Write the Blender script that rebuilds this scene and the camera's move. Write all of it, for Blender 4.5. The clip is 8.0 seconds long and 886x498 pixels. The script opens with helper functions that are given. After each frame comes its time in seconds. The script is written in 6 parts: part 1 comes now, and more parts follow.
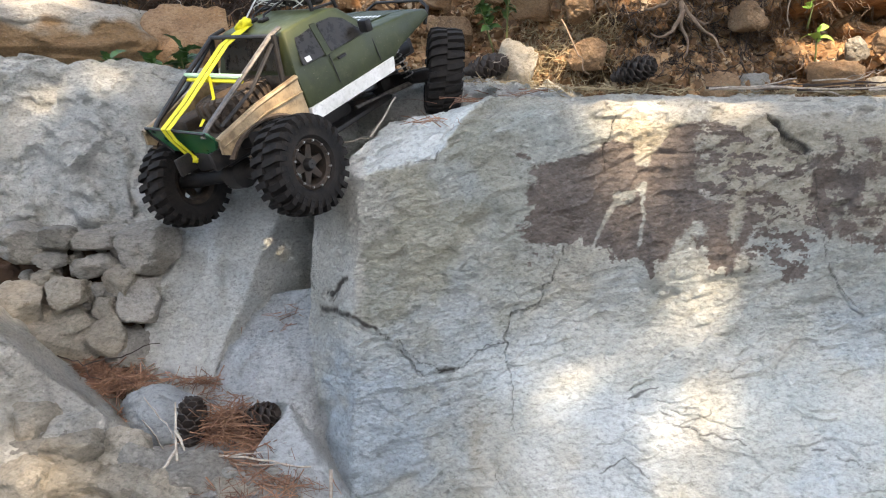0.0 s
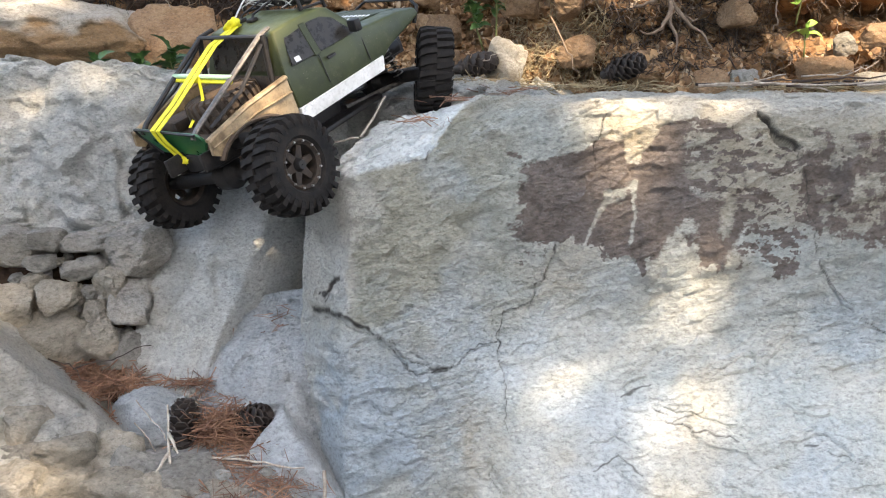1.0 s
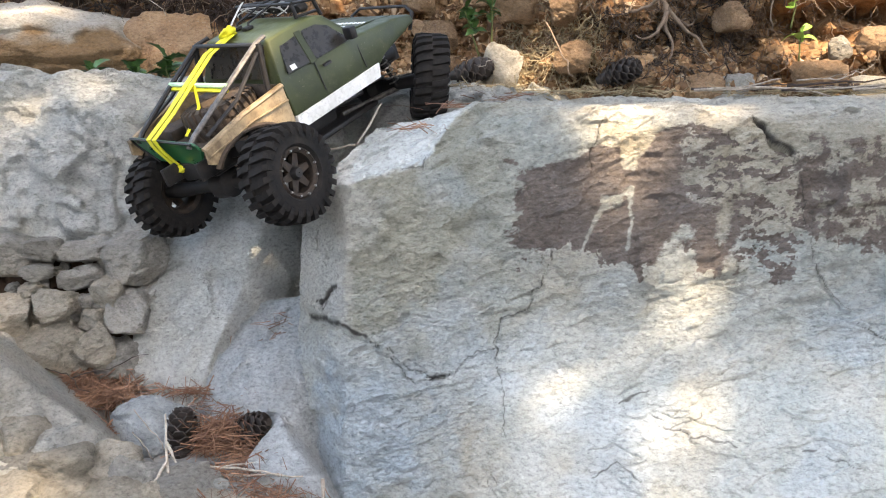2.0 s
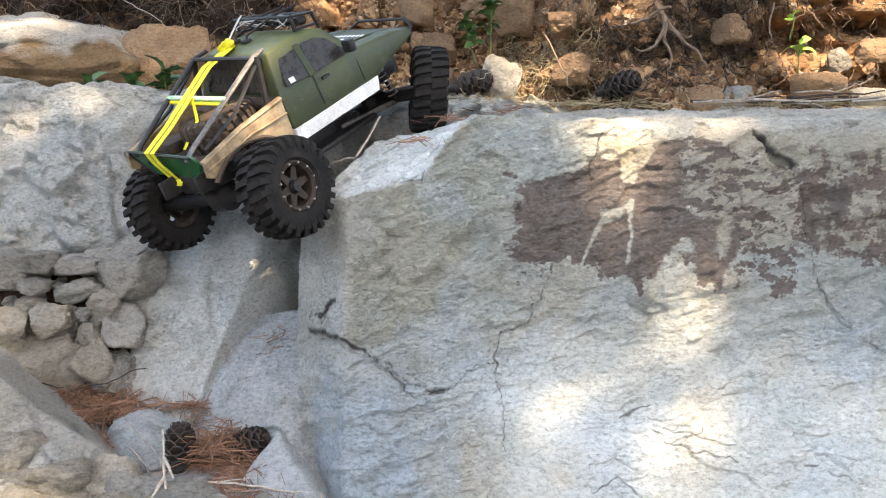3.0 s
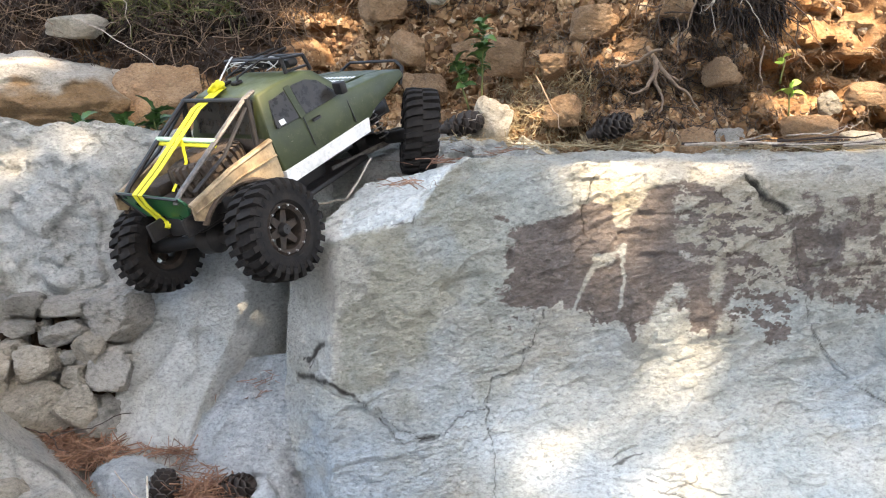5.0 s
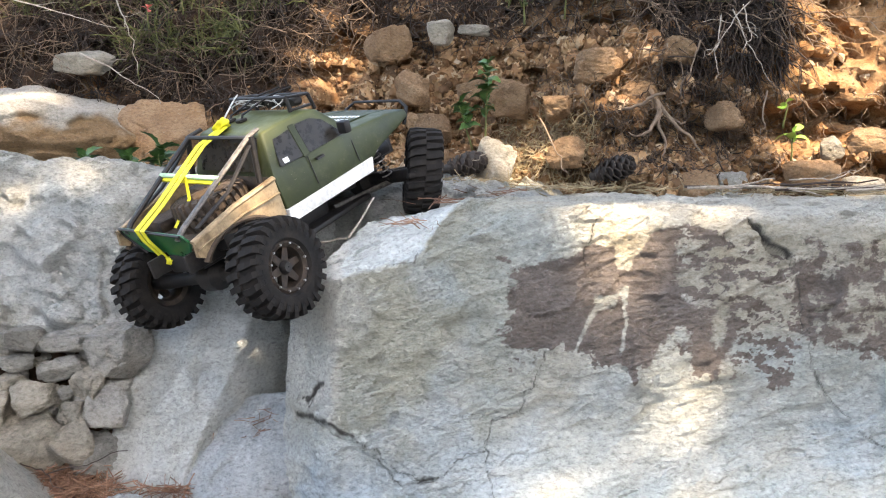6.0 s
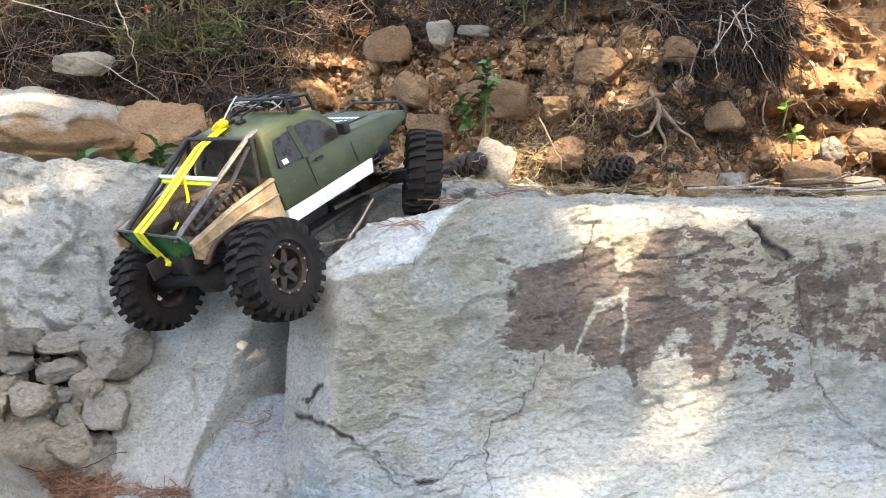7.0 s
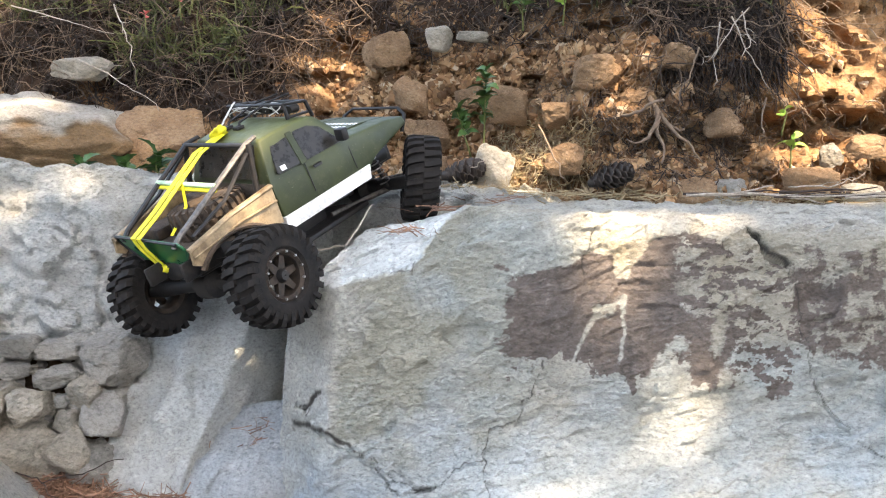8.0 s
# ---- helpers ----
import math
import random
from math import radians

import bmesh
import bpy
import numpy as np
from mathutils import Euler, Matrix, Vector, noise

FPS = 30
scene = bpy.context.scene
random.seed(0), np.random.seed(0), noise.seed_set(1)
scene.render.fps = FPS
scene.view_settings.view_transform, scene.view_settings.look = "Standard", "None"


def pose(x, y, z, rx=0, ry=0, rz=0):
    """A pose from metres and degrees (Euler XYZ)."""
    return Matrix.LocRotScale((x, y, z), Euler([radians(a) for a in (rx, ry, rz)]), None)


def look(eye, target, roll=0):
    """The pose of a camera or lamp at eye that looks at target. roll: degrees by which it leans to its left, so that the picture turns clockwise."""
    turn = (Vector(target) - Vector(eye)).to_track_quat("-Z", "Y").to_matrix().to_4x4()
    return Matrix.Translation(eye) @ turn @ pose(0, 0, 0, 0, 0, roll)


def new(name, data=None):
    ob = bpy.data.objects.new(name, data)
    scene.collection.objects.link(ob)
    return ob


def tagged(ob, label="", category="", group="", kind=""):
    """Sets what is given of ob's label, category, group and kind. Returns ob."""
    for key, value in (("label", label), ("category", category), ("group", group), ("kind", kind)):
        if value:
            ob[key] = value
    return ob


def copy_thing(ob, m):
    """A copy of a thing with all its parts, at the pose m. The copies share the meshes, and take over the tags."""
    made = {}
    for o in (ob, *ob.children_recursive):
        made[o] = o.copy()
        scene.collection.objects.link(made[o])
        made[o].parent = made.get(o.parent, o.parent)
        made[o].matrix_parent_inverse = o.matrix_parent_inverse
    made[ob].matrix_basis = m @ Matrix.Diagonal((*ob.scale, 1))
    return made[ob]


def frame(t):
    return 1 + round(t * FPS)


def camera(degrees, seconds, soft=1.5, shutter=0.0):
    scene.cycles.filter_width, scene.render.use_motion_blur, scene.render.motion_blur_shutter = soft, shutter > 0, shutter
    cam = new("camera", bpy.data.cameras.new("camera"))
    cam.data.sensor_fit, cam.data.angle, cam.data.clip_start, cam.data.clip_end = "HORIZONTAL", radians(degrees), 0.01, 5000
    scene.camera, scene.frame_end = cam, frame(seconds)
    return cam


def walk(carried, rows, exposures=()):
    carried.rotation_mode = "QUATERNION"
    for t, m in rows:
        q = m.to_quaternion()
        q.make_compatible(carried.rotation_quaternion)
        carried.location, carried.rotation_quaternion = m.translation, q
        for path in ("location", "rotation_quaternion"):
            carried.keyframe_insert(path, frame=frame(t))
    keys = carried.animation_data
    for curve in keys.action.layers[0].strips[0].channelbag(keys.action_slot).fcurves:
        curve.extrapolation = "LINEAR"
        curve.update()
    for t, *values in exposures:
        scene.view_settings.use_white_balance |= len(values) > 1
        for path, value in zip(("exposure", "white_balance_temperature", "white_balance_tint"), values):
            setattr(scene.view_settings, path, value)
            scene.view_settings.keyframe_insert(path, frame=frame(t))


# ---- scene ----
# ---------------------------------------------------------------- camera
cam = camera(49.1, 8.0, soft=1.1)
PATH = [
    (0, (0.076, -0.173, 0.984), (0.005, 1.783, 0.576), 0.4),
    (0.5, (0.077, -0.171, 0.982), (0.019, 1.785, 0.569), 0.3),
    (1, (0.074, -0.171, 0.988), (0.023, 1.784, 0.573), 0.0),
    (2.5, (0.074, -0.167, 0.996), (0.03, 1.792, 0.595), -0.4),
    (3, (0.073, -0.163, 0.998), (0.031, 1.798, 0.609), -0.4),
    (3.5, (0.073, -0.162, 0.996), (0.037, 1.8, 0.613), -0.5),
    (4, (0.073, -0.157, 1.0), (0.051, 1.807, 0.623), -0.5),
    (4.5, (0.072, -0.152, 1.007), (0.052, 1.816, 0.649), -0.4),
    (5, (0.072, -0.146, 1.008), (0.05, 1.828, 0.69), -0.1),
    (5.2, (0.072, -0.145, 1.008), (0.049, 1.832, 0.713), 0.1),
    (6.3, (0.073, -0.142, 1.01), (0.045, 1.844, 0.775), 0.7),
    (6.5, (0.073, -0.142, 1.01), (0.045, 1.844, 0.774), 0.7),
    (7, (0.074, -0.14, 1.012), (0.046, 1.845, 0.772), 0.6),
    (7.5, (0.074, -0.142, 1.013), (0.047, 1.843, 0.776), 0.7),
    (8, (0.075, -0.136, 1.015), (0.049, 1.85, 0.784), 0.7),
]
walk(cam, [(t, look(eye, target, roll)) for t, eye, target, roll in PATH], exposures=[(0, 3.05, 7600, 15), (1.2, 3.16, 7600, 15), (2.5, 3.22, 7600, 15), (4.5, 3.31, 7600, 15), (6.5, 3.42, 7550, 15), (8, 3.46, 7550, 15)])

# ---------------------------------------------------------------- sky and sun
SUN = Vector((0.22, -0.52, 0.83)).normalized()   # from the place towards the sun
world = bpy.data.worlds.new("sky")
scene.world = world
world.use_nodes = True
wn = world.node_tree
sky = wn.nodes.new("ShaderNodeTexSky")
sky.sky_type = "NISHITA"
sky.sun_disc = False
sky.air_density, sky.dust_density = 1.4, 2.5
sky.sun_elevation = math.asin(SUN.z)
sky.sun_rotation = math.atan2(SUN.x, SUN.y)
wn.links.new(sky.outputs[0], wn.nodes["Background"].inputs[0])
wn.nodes["Background"].inputs[1].default_value = 0.15
sun_data = bpy.data.lights.new("sun", "SUN")
sun_data.energy, sun_data.angle, sun_data.color = 2.15, radians(0.8), (1.0, 0.86, 0.66)
sun = new("sun", sun_data)
sun.matrix_world = look(SUN * 20, (0, 0, 0))

# ---------------------------------------------------------------- noise and mesh helpers
_rng = np.random.RandomState(7)
_PERM = np.tile(_rng.permutation(256), 3)
_GRAD = _rng.normal(size=(256, 3))
_GRAD /= np.linalg.norm(_GRAD, axis=1)[:, None]


def gnoise(p):
    """Gradient noise, about -0.7 to 0.7, at rows of places."""
    p = np.asarray(p, float)
    i = np.floor(p).astype(int)
    f = p - i
    i &= 255
    s = f * f * f * (f * (f * 6 - 15) + 10)
    out = 0
    for dx in (0, 1):
        wx = s[:, 0] if dx else 1 - s[:, 0]
        for dy in (0, 1):
            wy = s[:, 1] if dy else 1 - s[:, 1]
            for dz in (0, 1):
                wz = s[:, 2] if dz else 1 - s[:, 2]
                g = _GRAD[_PERM[_PERM[_PERM[(i[:, 0] + dx) & 255] + ((i[:, 1] + dy) & 255)] + ((i[:, 2] + dz) & 255)]]
                out = out + wx * wy * wz * ((f - (dx, dy, dz)) * g).sum(1)
    return out


def fbm(p, size, octaves=4, gain=0.5, seed=0.0):
    p = np.asarray(p, float) / size + (seed * 7.31, seed * 3.77, seed * 5.13)
    out, a = 0, 1.0
    for _ in range(octaves):
        out = out + a * gnoise(p)
        p, a = p * 2.03 + 11.7, a * gain
    return out


def chipped(p, size, sharp=9.0, seed=0):
    """Broken facets: planes that tilt from cell to cell, about -1 to 1."""
    p = np.asarray(p, float) / size + seed * 3.17
    i = np.floor(p).astype(int)
    top, sums = np.zeros(len(p)), np.full(len(p), 1e-9)
    for dx in (-1, 0, 1):
        for dy in (-1, 0, 1):
            for dz in (-1, 0, 1):
                c = i + (dx, dy, dz)
                h = _PERM[_PERM[_PERM[c[:, 0] & 255] + (c[:, 1] & 255)] + (c[:, 2] & 255)]
                off = p - c - 0.5 - 0.45 * _GRAD[h]
                w = np.exp(-sharp * (off * off).sum(1))
                top += w * (0.9 * (off * _GRAD[(h + 57) & 255]).sum(1) + 0.7 * _GRAD[(h + 113) & 255][:, 0])
                sums += w
    return top / sums


def step(x, a, b):
    t = np.clip((np.asarray(x, float) - a) / (b - a), 0, 1)
    return t * t * (3 - 2 * t)


def smin(a, b, k):
    h = np.clip(0.5 + 0.5 * (b - a) / k, 0, 1)
    return b * (1 - h) + a * h - k * h * (1 - h)


def to_line(x, z, pts):
    """Distance to a broken line in the x, z plane, and how far along it (0 to 1)."""
    best, along = np.full(x.shape, 9.0), np.zeros(x.shape)
    n = len(pts) - 1
    for k in range(n):
        (ax, az), (bx, bz) = pts[k], pts[k + 1]
        dx, dz = bx - ax, bz - az
        t = np.clip(((x - ax) * dx + (z - az) * dz) / (dx * dx + dz * dz + 1e-12), 0, 1)
        d = np.hypot(x - ax - t * dx, z - az - t * dz)
        near = d < best
        best, along = np.where(near, d, best), np.where(near, (k + t) / n, along)
    return best, along


def region(x, z, pts):
    """How far inside an outline in the x, z plane (outside: below 0)."""
    d, _ = to_line(x, z, list(pts) + [pts[0]])
    odd = np.zeros(x.shape, bool)
    for (ax, az), (bx, bz) in zip(pts, list(pts[1:]) + [pts[0]]):
        if az != bz:
            odd ^= ((az > z) != (bz > z)) & (x < (bx - ax) * (z - az) / (bz - az) + ax)
    return np.where(odd, d, -d)


def cut(a, b, c, soft=0.006):
    """A rock's face through three places, as face_rock takes it."""
    a, b, c = (np.array(p, float) for p in (a, b, c))
    n = np.cross(b - a, c - a)
    n /= np.linalg.norm(n)
    return a, n if n @ (0, -0.8, 0.6) > 0 else -n, soft


def mesh_of(name, verts, faces, material=None, smooth=True, masks=None, sharp=0):
    me = bpy.data.meshes.new(name)
    me.from_pydata(np.asarray(verts).tolist() if isinstance(verts, np.ndarray) else verts, [], faces.tolist() if isinstance(faces, np.ndarray) else faces)
    me.polygons.foreach_set("use_smooth", np.full(len(me.polygons), smooth))
    for key, values in (masks or {}).items():
        me.attributes.new(key, "FLOAT", "POINT").data.foreach_set("value", np.asarray(values, np.float32))
    if material:
        me.materials.append(material)
    me.update()
    if sharp:
        me.set_sharp_from_angle(angle=radians(sharp))
    return me


def part(name, bm, material, parent=None, label="", smooth=True):
    """Links a bmesh as one mesh object under a thing or a part."""
    me = bpy.data.meshes.new(name)
    bm.to_mesh(me)
    bm.free()
    me.polygons.foreach_set("use_smooth", np.full(len(me.polygons), smooth))
    me.materials.append(material)
    ob = new(name, me)
    if parent:
        ob.parent = parent
    return tagged(ob, label) if label else ob


def part_of(name, me, parent, label=""):
    ob = new(name, me)
    ob.parent = parent
    return tagged(ob, label) if label else ob


def tube(pts, radii, sides=6, bm=None):
    """A round bar along a broken line, with a radius at each point."""
    bm = bm or bmesh.new()
    pts = [Vector(p) for p in pts]
    if not hasattr(radii, "__len__"):
        radii = [radii] * len(pts)
    rings, side = [], None
    for k, p in enumerate(pts):
        d = (pts[min(k + 1, len(pts) - 1)] - pts[max(k - 1, 0)]).normalized()
        side = (side - d * side.dot(d)) if side else d.orthogonal()
        side.normalize()
        up = d.cross(side)
        rings.append([bm.verts.new(p + (side * math.cos(a) + up * math.sin(a)) * radii[k]) for a in (2 * math.pi * i / sides for i in range(sides))])
    for a, b in zip(rings, rings[1:]):
        for i in range(sides):
            bm.faces.new((a[i], a[(i + 1) % sides], b[(i + 1) % sides], b[i]))
    bm.faces.new(rings[0][::-1])
    bm.faces.new(rings[-1])
    return bm


def bend(a, b, sag, n=8, seed=0, wobble=0.0):
    """Points from a to b along a wavering line."""
    r = random.Random(seed)
    a, b = Vector(a), Vector(b)
    out, drift = [], Vector()
    for k in range(n + 1):
        t = k / n
        drift += Vector((r.uniform(-1, 1), r.uniform(-1, 1), r.uniform(-1, 1))) * wobble
        out.append(a.lerp(b, t) + Vector((0, 0, -sag * 4 * t * (1 - t))) + drift * t)
    return out


def block(lo, hi, bevel=0.0, segments=2, bm=None):
    bm = bm or bmesh.new()
    made = bmesh.ops.create_cube(bm, size=1)
    for v in made["verts"]:
        v.co = Vector([lo[i] + (v.co[i] + 0.5) * (hi[i] - lo[i]) for i in range(3)])
    if bevel:
        bmesh.ops.bevel(bm, geom=list({e for v in made["verts"] for e in v.link_edges}), offset=bevel, segments=segments, affect="EDGES", profile=0.5)
    return bm


def sheet_grid(nu, nv):
    a = (np.arange(nv - 1)[:, None] * nu + np.arange(nu - 1)[None]).ravel()
    return np.stack([a, a + 1, a + nu + 1, a + nu], 1)


def face_rock(name, material, origin, us, vs, planes, round_=0.012, warp=0.008, relief=None, deep=-0.75, masks=None):
    """A rock cut by planes (place, outward normal), its surface sampled along a line that leans towards the front and up."""
    N, U, V = np.array((0, -0.8, 0.6)), np.array((1.0, 0, 0)), np.array((0, 0.6, 0.8))
    uu, vv = np.meshgrid(us, vs)
    base = np.array(origin) + uu.ravel()[:, None] * U + vv.ravel()[:, None] * V
    bent = base + warp * np.stack([fbm(base, 0.12, 3, seed=s) for s in (1, 2, 3)], 1)
    w = None
    for place, normal, *own in planes:
        n = np.array(normal, float)
        n /= np.linalg.norm(n)
        assert n @ N > 0.05, (name, normal)
        d = ((np.array(place) - bent) @ n) / (n @ N)
        w = d if w is None else smin(w, d, own[0] if own else round_)
    at = base + w[:, None] * N
    if relief is not None:
        at = at + relief(at)[:, None] * N
    faces = sheet_grid(len(us), len(vs))
    keep = w > deep
    faces = faces[keep[faces].any(1)]
    used = np.unique(faces)
    back = np.full(len(at), -1)
    back[used] = np.arange(len(used))
    at = at[used]
    return mesh_of(name, at, back[faces], material, True, masks(at) if masks else None, 38)


_ICO = {}


def ico(level):
    if level not in _ICO:
        bm = bmesh.new()
        bmesh.ops.create_icosphere(bm, subdivisions=level, radius=1)
        _ICO[level] = (np.array([v.co[:] for v in bm.verts]), np.array([[v.index for v in f.verts] for f in bm.faces]))
        bm.free()
    return _ICO[level]


def stone_verts(size, seed, level=4, cuts=9, rough=0.05, blunt=0.05, grain=True, planes=(), blocky=False):
    """An angular stone: a ball cut by seeded planes, worn and roughened."""
    dirs, faces = ico(level)
    r = np.random.RandomState(seed)
    normals = r.normal(size=(cuts, 3))
    normals /= np.linalg.norm(normals, axis=1)[:, None]
    reach = r.uniform(0.52, 0.9, cuts)
    if blocky:      # six leaning sides and a few broken corners
        sides = np.array([(1, 0, 0), (-1, 0, 0), (0, 1, 0), (0, -1, 0), (0, 0, 1), (0, 0, -1)]) + r.normal(size=(6, 3)) * 0.30
        normals = np.concatenate([sides, r.normal(size=(5, 3))])
        normals /= np.linalg.norm(normals, axis=1)[:, None]
        reach = np.concatenate([r.uniform(0.66, 0.86, 6), r.uniform(0.80, 0.98, 5)])
    if planes:
        normals = np.array([p[:3] for p in planes], float)
        normals /= np.linalg.norm(normals, axis=1)[:, None]
        reach = np.array([p[3] for p in planes])
    rad = np.full(len(dirs), 1.12)
    for n, d in zip(normals, reach):
        c = dirs @ n
        rad = smin(rad, np.where(c > 0.08, d / np.maximum(c, 0.08), 12.0), blunt)
    p = dirs * rad[:, None]
    rad = rad + rough * 0.5 * fbm(p, 0.55, 2, seed=seed % 97)
    if grain:
        rad = rad + rough * 0.9 * chipped(p, 0.36, 34, seed % 83) + rough * 0.25 * fbm(p, 0.12, 3, seed=seed % 89)
    return dirs * rad[:, None] * np.array(size), faces


def stone(name, material, place, size, seed, level=4, turn=(0, 0, 0), label="", category="stone", group="", **kw):
    v, f = stone_verts(size, seed, level, **kw)
    ob = new(name, mesh_of(name, v, f, material, sharp=22))
    ob.matrix_world = pose(*place, *turn)
    return tagged(ob, label, category, group)

# ---------------------------------------------------------------- materials
class Nodes:
    """A small builder of node materials."""

    def __init__(self, name):
        self.mat = bpy.data.materials.new(name)
        self.mat.use_nodes = True
        self.tree = self.mat.node_tree
        self.bsdf = self.tree.nodes["Principled BSDF"]
        self.place = self.add("ShaderNodeTexCoord").outputs["Object"]

    def add(self, kind, **values):
        n = self.tree.nodes.new(kind)
        for k, v in values.items():
            setattr(n, k, v)
        return n

    def link(self, a, b):
        if hasattr(a, "is_output"):
            self.tree.links.new(a, b)
        else:
            b.default_value = a

    def noise(self, size, detail=4, rough=0.55, scale=(1, 1, 1), warp=0.0, turn=(0, 0, 0)):
        m = self.add("ShaderNodeMapping")
        m.inputs["Scale"].default_value = scale
        m.inputs["Rotation"].default_value = [radians(a) for a in turn]
        self.link(self.place, m.inputs["Vector"])
        n = self.add("ShaderNodeTexNoise")
        n.inputs["Scale"].default_value = 1 / size
        n.inputs["Detail"].default_value = detail
        n.inputs["Roughness"].default_value = rough
        n.inputs["Distortion"].default_value = warp
        self.link(m.outputs[0], n.inputs["Vector"])
        return n.outputs["Fac"]

    def mask(self, key):
        return self.add("ShaderNodeAttribute", attribute_name=key).outputs["Fac"]

    def random(self):
        return self.add("ShaderNodeObjectInfo").outputs["Random"]

    def island(self):
        return self.add("ShaderNodeNewGeometry").outputs["Random Per Island"]

    def ramp(self, fac, *stops):
        n = self.add("ShaderNodeValToRGB")
        el = n.color_ramp.elements
        while len(el) < len(stops):
            el.new(0.5)
        for e, (at, c) in zip(el, stops):
            e.position = at
            e.color = (*c, 1) if hasattr(c, "__len__") else (c, c, c, 1)
        self.link(fac, n.inputs[0])
        return n.outputs["Color"]

    def mix(self, fac, a, b, how="MIX"):
        n = self.add("ShaderNodeMix", data_type="RGBA", blend_type=how)
        self.link(fac, n.inputs[0])
        for v, s in ((a, n.inputs[6]), (b, n.inputs[7])):
            self.link((*v, 1) if isinstance(v, tuple) else v, s)
        return n.outputs[2]

    def math(self, how, a, b=0.5, clamp=False):
        n = self.add("ShaderNodeMath", operation=how, use_clamp=clamp)
        self.link(a, n.inputs[0])
        self.link(b, n.inputs[1])
        return n.outputs[0]

    def bump(self, height, strength, distance, under=None):
        n = self.add("ShaderNodeBump")
        self.link(strength, n.inputs["Strength"])
        n.inputs["Distance"].default_value = distance
        self.link(height, n.inputs["Height"])
        if under:
            self.link(under, n.inputs["Normal"])
        return n.outputs[0]

    def done(self, color, rough=0.8, normal=None, metal=0.0, **more):
        self.link((*color, 1) if isinstance(color, tuple) else color, self.bsdf.inputs["Base Color"])
        self.link(rough, self.bsdf.inputs["Roughness"])
        self.bsdf.inputs["Metallic"].default_value = metal
        if normal:
            self.link(normal, self.bsdf.inputs["Normal"])
        for k, v in more.items():
            self.bsdf.inputs[k.replace("_", " ")].default_value = v
        return self.mat


def rock_material(name, cool, warm, pale, dark, masked=False, warmth=0.5, brown=None):
    m = Nodes(name)
    broad = m.noise(0.22, 5, 0.6, warp=0.6)
    mid = m.noise(0.05, 5, 0.62, warp=0.4)
    grain = m.noise(0.006, 4, 0.7)
    streak = m.noise(0.012, 6, 0.68, (1, 1, 1.8), 0.4, (0, 28, 0))
    c = m.mix(m.ramp(broad, (warmth - 0.12, 0.0), (warmth + 0.14, 1.0)), cool, warm)
    c = m.mix(m.ramp(mid, (0.40, 0.0), (0.72, 0.75)), c, pale)
    # hollows of the bump are tinted dark in place of their small shadows
    c = m.mix(m.ramp(streak, (0.30, 0.5), (0.44, 0.0)), c, dark)
    if masked:
        c = m.mix(m.mask("blue"), c, m.mix(mid, (0.35, 0.43, 0.49), (0.50, 0.575, 0.615)))
        c = m.mix(m.mask("tan"), c, m.mix(mid, (0.34, 0.27, 0.17), (0.48, 0.42, 0.31)))
        c = m.mix(m.math("MULTIPLY", m.mask("olive"), 0.75), c, m.mix(mid, m.mix(broad, (0.25, 0.265, 0.215), (0.32, 0.29, 0.215)), (0.45, 0.445, 0.355)))
        edge = m.math("ADD", m.mask("stain"), m.math("MULTIPLY", m.math("SUBTRACT", m.noise(0.009, 6, 0.75, (1, 1, 2.2), 0.6, (0, 24, 0)), 0.5), 1.3))
        c = m.mix(m.ramp(edge, (0.36, 0.0), (0.72, 0.94)), c, m.mix(m.noise(0.008, 5, 0.7, (1, 1, 2.0), 0.4, (0, 30, 0)), (0.085, 0.068, 0.062), (0.27, 0.225, 0.20)))
        c = m.mix(m.mask("wash"), c, m.mix(mid, (0.51, 0.52, 0.495), (0.63, 0.61, 0.56)))
        # near-black tint puts the cracks' inner shade into the colour
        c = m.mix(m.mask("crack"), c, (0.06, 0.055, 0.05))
    if brown:
        c = m.mix(m.mask("brown"), c, m.mix(mid, *brown))
    # light and shade of the fine relief, multiplied into the colour
    fine = m.noise(0.0075, 5, 0.72, (1, 1, 1.7), 0.3, (0, 30, 0))
    c = m.mix(1.0, c, m.ramp(fine, (0.32, 0.62), (0.48, 1.0), (0.66, 1.20)), "MULTIPLY")
    # speckle of the grain, with shade put into its pits
    c = m.mix(m.ramp(grain, (0.32, 0.32), (0.45, 0.0)), c, m.mix(0.55, c, (0.07, 0.07, 0.065)))
    c = m.mix(m.ramp(grain, (0.60, 0.0), (0.74, 0.3)), c, (0.66, 0.65, 0.6))
    tone = m.math("ADD", m.math("MULTIPLY", m.random(), 0.0 if masked else 0.42), 1.0 if masked else 0.78)
    c = m.mix(1.0, c, tone, "MULTIPLY")
    rough = m.math("SUBTRACT", 1.0, m.math("MULTIPLY", m.mask("smooth"), 0.65)) if masked else 1.0
    n = m.bump(streak, rough, 0.014)
    n = m.bump(m.noise(0.010, 6, 0.72, (1, 1, 1.8), 0.3, (0, 24, 0)), rough, 0.011, n)
    n = m.bump(grain, 0.8, 0.003, n)
    return m.done(c, m.ramp(mid, (0.3, 0.72), (0.7, 0.92)), n, Specular_IOR_Level=0.3)


